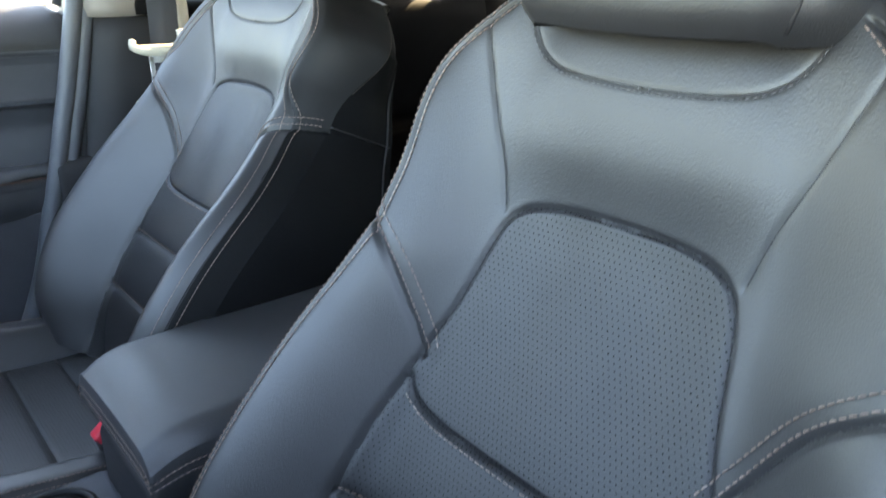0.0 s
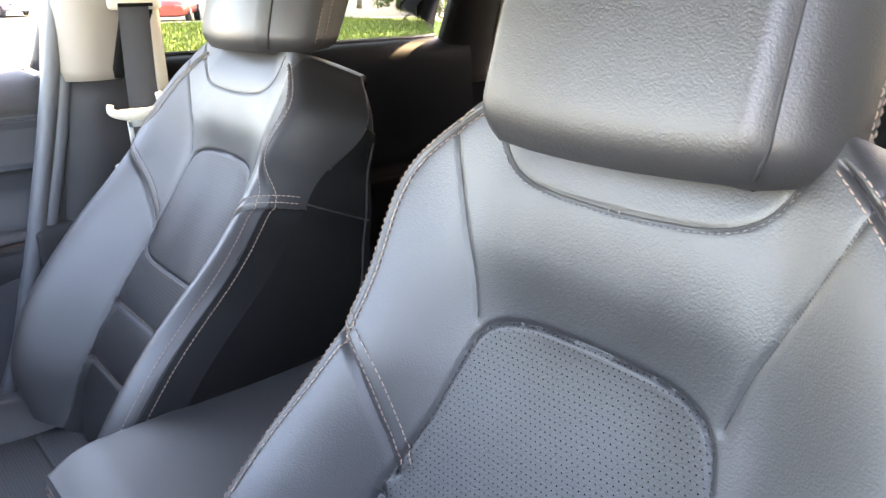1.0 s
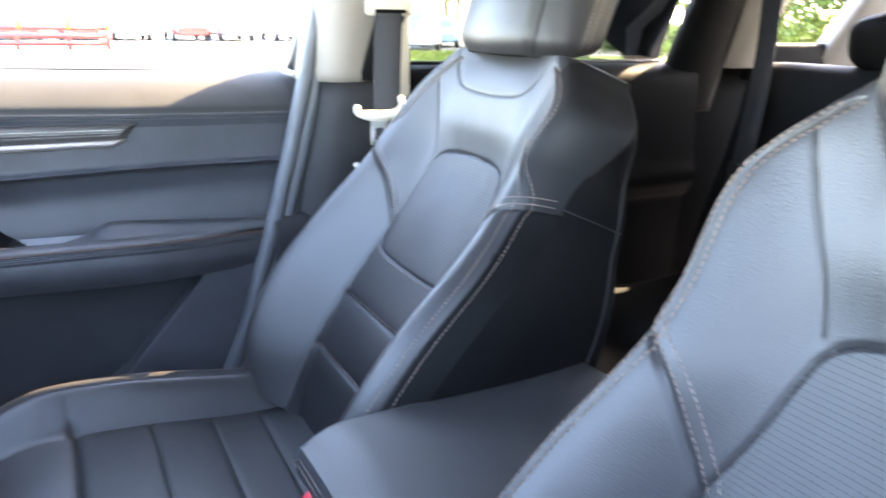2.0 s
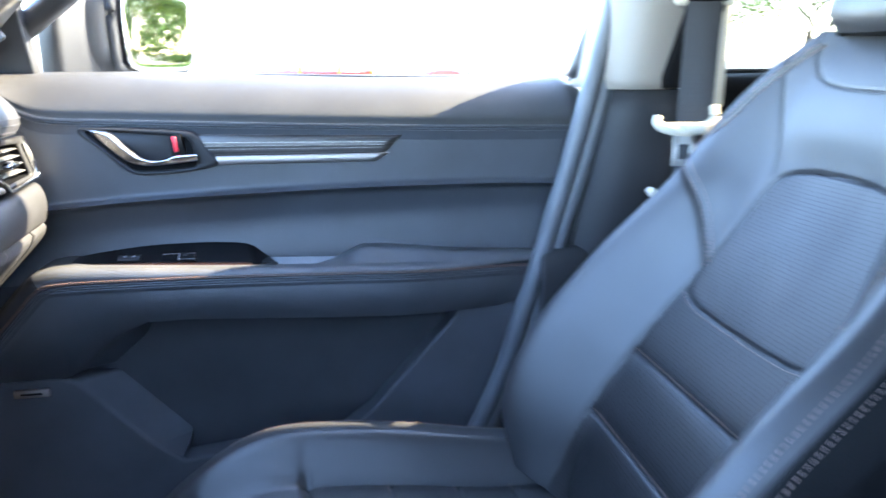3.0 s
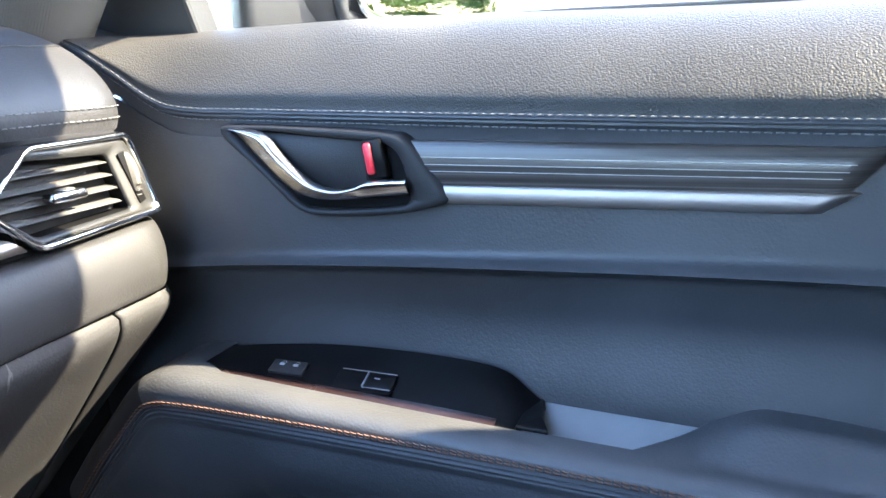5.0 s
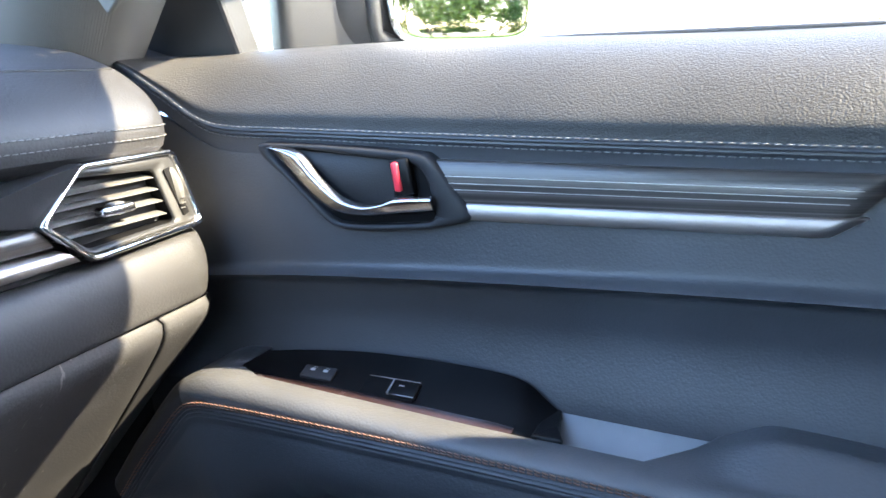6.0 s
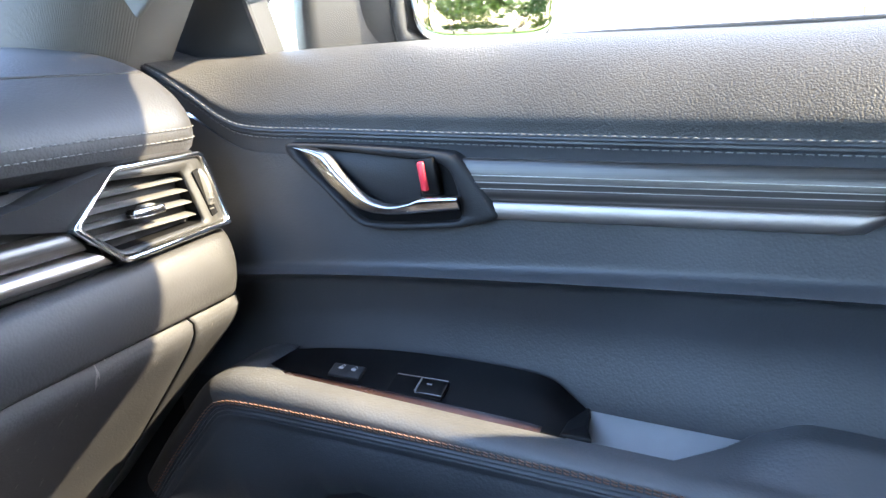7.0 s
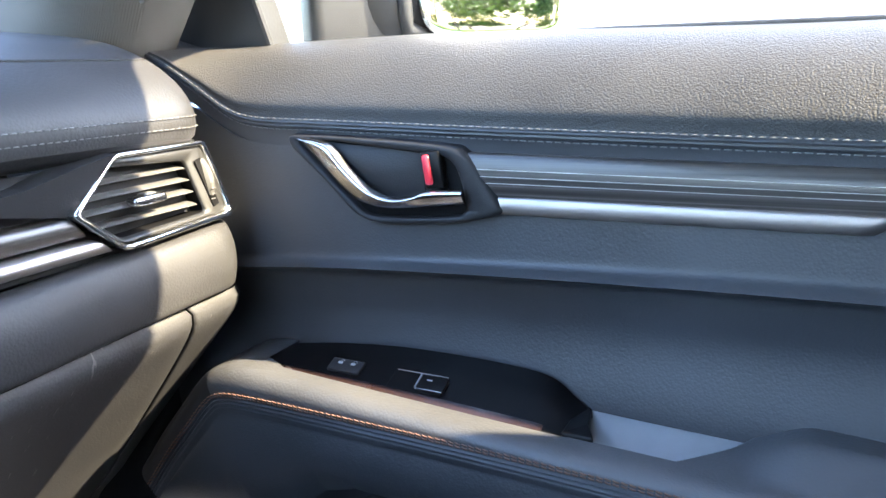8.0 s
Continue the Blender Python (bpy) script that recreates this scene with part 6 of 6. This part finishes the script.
kerb_bm = tube([(x, y, 0.05) for x, y in lawn], 0.10, 8, True)
tagged(part("kerb", kerb_bm, concrete, None), "pale concrete kerb round the grass", "kerb", kind="structure")
# blades
rng = np.random.default_rng(5)
vs, fs = [], []
while len(fs) < 14000:
    x, y = rng.uniform(9, 25), rng.uniform(-16, -4.8)
    j = np.argmin(np.abs(lawn[:, 0] - x) + 100 * (lawn[:, 1] < -13))
    if y > lawn[j, 1] - 0.3:
        continue
    h, a = rng.uniform(0.05, 0.13), rng.uniform(0, 6.28)
    k = len(vs)
    dx, dy = 0.03 * math.cos(a), 0.03 * math.sin(a)
    vs += [(x - dx, y - dy, 0.12), (x + dx, y + dy, 0.12), (x + rng.normal(0, 0.03), y + rng.normal(0, 0.03), 0.13 + h)]
    fs.append((k, k + 1, k + 2))
tagged(finish("grass_blades", mesh_of("grass_blades", vs, fs, leaf_green), None), "short blades of sunlit grass", "grass", kind="stuff")


def tree(x, y, height, spread, seed, material, leaves=5200, trunk_r=0.16, base=0.1, name="tree", label="broad tree with yellow-green sunlit leaves"):
    rg = np.random.default_rng(seed)
    root = empty(name, pose(x, y, base), label, name.replace("_", " "))
    top = height * 0.55
    wob = [(rg.normal(0, 0.06) * k, rg.normal(0, 0.06) * k, top * k / 5) for k in range(6)]
    part("trunk", tube(spline(wob, 18), list(np.linspace(trunk_r, trunk_r * 0.45, 18)), 10), bark, root)
    tips = []
    for i in range(9):
        a = i * 2.4 + rg.uniform(0, 0.6)
        z0 = top * rg.uniform(0.35, 0.95)
        r = spread * rg.uniform(0.45, 0.85)
        p0 = np.array([0, 0, z0])
        p2 = np.array([r * math.cos(a), r * math.sin(a), min(height * 0.92, z0 + height * rg.uniform(0.15, 0.42))])
        p1 = (p0 + p2) / 2 + np.array([0, 0, 0.25])
        part("limb", tube(spline([p0, p1, p2], 9), list(np.linspace(trunk_r * 0.42, 0.02, 9)), 6), bark, root)
        tips += [p2, p1 * 0.4 + p2 * 0.6]
    tips.append(np.array([0, 0, height * 0.86]))
    cl = [(t + rg.normal(0, 0.25, 3) * spread * 0.35, rg.uniform(0.26, 0.46) * spread) for t in tips for _ in range(2)]
    v, f = [], []
    for i in range(leaves):
        c, r = cl[i % len(cl)]
        d = rg.normal(0, 1, 3)
        p = c + d / np.linalg.norm(d) * r * rg.uniform(0.35, 1.0) ** 0.6 * np.array([1, 1, 0.75])
        s = rg.uniform(0.05, 0.11) * (0.7 + 0.12 * spread)
        u = rg.normal(0, 1, 3)
        u /= np.linalg.norm(u)
        w = np.cross(u, rg.normal(0, 1, 3))
        w /= np.linalg.norm(w)
        k = len(v)
        v += [p - u * s, p + w * s * 0.45, p + u * s, p - w * s * 0.45]
        f.append((k, k + 1, k + 2, k + 3))
    finish("crown", mesh_of("crown", v, f, material), root, "loose leafy crown")
    return root


tree(19.5, -18.5, 7.0, 3.0, 11, leaf_green)
tree(13.0, -17.0, 6.2, 2.7, 12, leaf_green)
tree(25.0, -24.0, 8.0, 3.4, 13, leaf_dark, label="tall tree with mid-green leaves")
tree(7.5, -19.5, 6.5, 3.0, 14, leaf_green)
tree(3.0, -22.0, 7.5, 3.2, 15, leaf_dark, label="tall tree with mid-green leaves")
tree(38.5, -20.5, 9.5, 4.4, 17, leaf_green)
tree(33.0, -23.5, 8.5, 4.0, 18, leaf_green)
tree(29.0, -27.5, 9.0, 4.0, 19, leaf_green)
tree(45.0, -25.0, 10.5, 4.8, 20, leaf_dark, base=-0.02, label="tall tree with mid-green leaves")
tree(34.0, -27.0, 9.0, 4.0, 16, leaf_dark, base=-0.02, label="tall tree with mid-green leaves")
for i, (x, y, h) in enumerate(((2.6, -15.5, 4.2), (5.2, -16.0, 4.6), (7.8, -15.4, 4.3), (10.2, -16.2, 4.6), (13.2, -16.6, 4.2), (16.6, -17.6, 4.6))):
    b = tree(x, y, h, 1.9, 60 + i, leaf_green if i % 3 else leaf_dark, leaves=7000, trunk_r=0.07, name="bush", label="tall dense shrub with yellow-green leaves")
    tagged(b, group="tall shrubs")
for i, (x, y, h) in enumerate(((16.8, -15.2, 1.5), (14.6, -15.0, 1.3), (19.0, -15.4, 1.6), (11.5, -15.8, 1.6), (8.6, -16.2, 1.8), (5.6, -17.0, 1.8))):
    b = tree(x, y, h, 1.15, 30 + i, leaf_green if i % 2 else leaf_dark, leaves=2600, trunk_r=0.05, name="bush", label="low leafy shrub on the grass")
    tagged(b, group="shrubs on the grass")


def parked_car(x, y, turn, paint, label, tall=1.5, length=4.5):
    root = empty("parked_car", pose(x, y, 0, 0, 0, turn), label, "car", "parked cars")
    hl = length / 2
    rows = [(-hl, 0.30, 0.72, 0.78), (-hl + 0.10, 0.25, 0.86, 0.86), (-hl + 0.9, 0.24, 0.94, 0.90), (hl - 1.35, 0.24, 0.96, 0.90), (hl - 0.2, 0.25, 0.84, 0.86), (hl, 0.32, 0.66, 0.76)]
    xs_ = np.array([r[0] for r in rows])
    n, m = 40, 24
    pts = np.zeros((n, m, 3))
    for i, t in enumerate(np.linspace(-hl, hl, n)):
        z0, z1, w = (np.interp(t, xs_, [r[k] for r in rows]) for k in (1, 2, 3))
        for j, a in enumerate(np.linspace(0, 2 * math.pi, m)):
            c, s = math.cos(a), math.sin(a)
            pts[i, j] = (w * np.sign(c) * abs(c) ** 0.5, t, (z0 + z1) / 2 + (z1 - z0) / 2 * np.sign(s) * abs(s) ** 0.5)
    body = sheet("body", pts, paint, root)
    for end in (0, -1):
        bm = bmesh.new()
        bm.faces.new([bm.verts.new(p) for p in pts[end][:-1]])
        part("bumper", bm, paint, body, smooth=False)
    cab = np.zeros((14, m, 3))
    for i, t in enumerate(np.linspace(0, 1, 14)):
        z = 0.88 + (tall - 0.88) * t
        w = 0.84 - 0.20 * t ** 1.5
        y0, y1 = -hl + 0.55 + 0.55 * t, hl - 1.15 - 0.95 * t
        for j, a in enumerate(np.linspace(0, 2 * math.pi, m)):
            c, s = math.cos(a), math.sin(a)
            cab[i, j] = (w * np.sign(c) * abs(c) ** 0.35, (y0 + y1) / 2 + (y1 - y0) / 2 * np.sign(s) * abs(s) ** 0.35, z)
    sheet("window_band", cab[:11], glare_glass, root, "window band paled for glare")
    roof = cab[10:].copy()
    roof[:, :, 2] += 0.004
    top = sheet("roof", roof, paint, root)
    bm = bmesh.new()
    bm.faces.new([bm.verts.new(p) for p in roof[-1][:-1]])
    part("roof_skin", bm, paint, top, smooth=False)
    for sx in (-0.82, 0.82):
        for sy_ in (-hl + 0.85, hl - 0.85):
            wheel = part("wheel", cyl(0.32, 0.32, 0.20, (sx, sy_, 0.32), "X", 24), tyre_mat, root)
            part("rim", cyl(0.20, 0.20, 0.214, (sx, sy_, 0.32), "X", 16), satin, wheel)
    for sx in (-0.6, 0.6):
        part("headlight", box(0.28, 0.06, 0.12, (sx, hl - 0.03, 0.62), 0.02), white_mark, root)
        part("tail_light", box(0.20, 0.06, 0.16, (sx, -hl + 0.03, 0.72), 0.02), red_plastic, root)
    return root


def paint(name, c):
    m = mat(name, c, 0.3, coat=0.5)
    vary(m, 2, 0.06)
    return m


reds, whites, blues, greys = paint("red car paint", (0.42, 0.04, 0.03)), paint("white car paint", (0.72, 0.72, 0.70)), paint("pale blue car paint", (0.30, 0.45, 0.58)), paint("grey car paint", (0.25, 0.26, 0.27))
for y, p, lab, tall in ((6.9, whites, "white parked car in the far row", 1.5), (4.2, greys, "grey parked car in the far row", 1.5), (1.25, reds, "red parked car in the far row", 1.65), (-1.3, reds, "red hatchback in the far row", 1.5),
                        (-3.65, blues, "pale blue van-like car in the far row", 1.65), (-6.45, reds, "orange-red parked car in the far row", 1.6), (-8.8, greys, "grey parked car in the far row", 1.5),
                        (-11.8, whites, "white parked car in the far row", 1.5), (-14.6, greys, "grey parked car in the far row", 1.55)):
    parked_car(41.5, y, 90, p, lab, tall)
parked_car(29.0, -11.6, 60, reds, "red car parked beyond the grass", 1.45)
parked_car(29.4, -14.4, 62, whites, "white pickup-like car beyond the grass", 1.8, 5.0)
parked_car(33.5, -17.6, 62, blues, "pale blue car beyond the grass", 1.5)

# red trolley shelter in the car park
corral_red = paint("weathered red paint", (0.26, 0.022, 0.016))
corral = empty("trolley_corral", pose(31.0, 0.6, 0), "red tubular trolley corral in the car park", "trolley corral")
for yy in (2.4, -2.4):
    for z in (0.22, 0.75):
        part("rail", tube([(-1.2, yy, z), (2.6, yy, z)], 0.085, 8), corral_red, corral)
for z in (0.22, 0.48, 0.75):
    part("rail", tube([(-1.2, -2.4, z), (-1.2, 2.4, z)], 0.085, 8), corral_red, corral)
yellow = paint("yellow post paint", (0.36, 0.20, 0.03))
for yy in (2.4, 0.55, -1.1, -2.4):
    part("post", tube([(-1.2, yy, 0), (-1.2, yy, 0.80)], 0.085, 8), corral_red, corral)
for yy in (0.45, -1.1, -2.4):
    part("sign_post", tube([(-1.25, yy, 0.70), (-1.25, yy, 1.95)], 0.075, 8), yellow, corral)
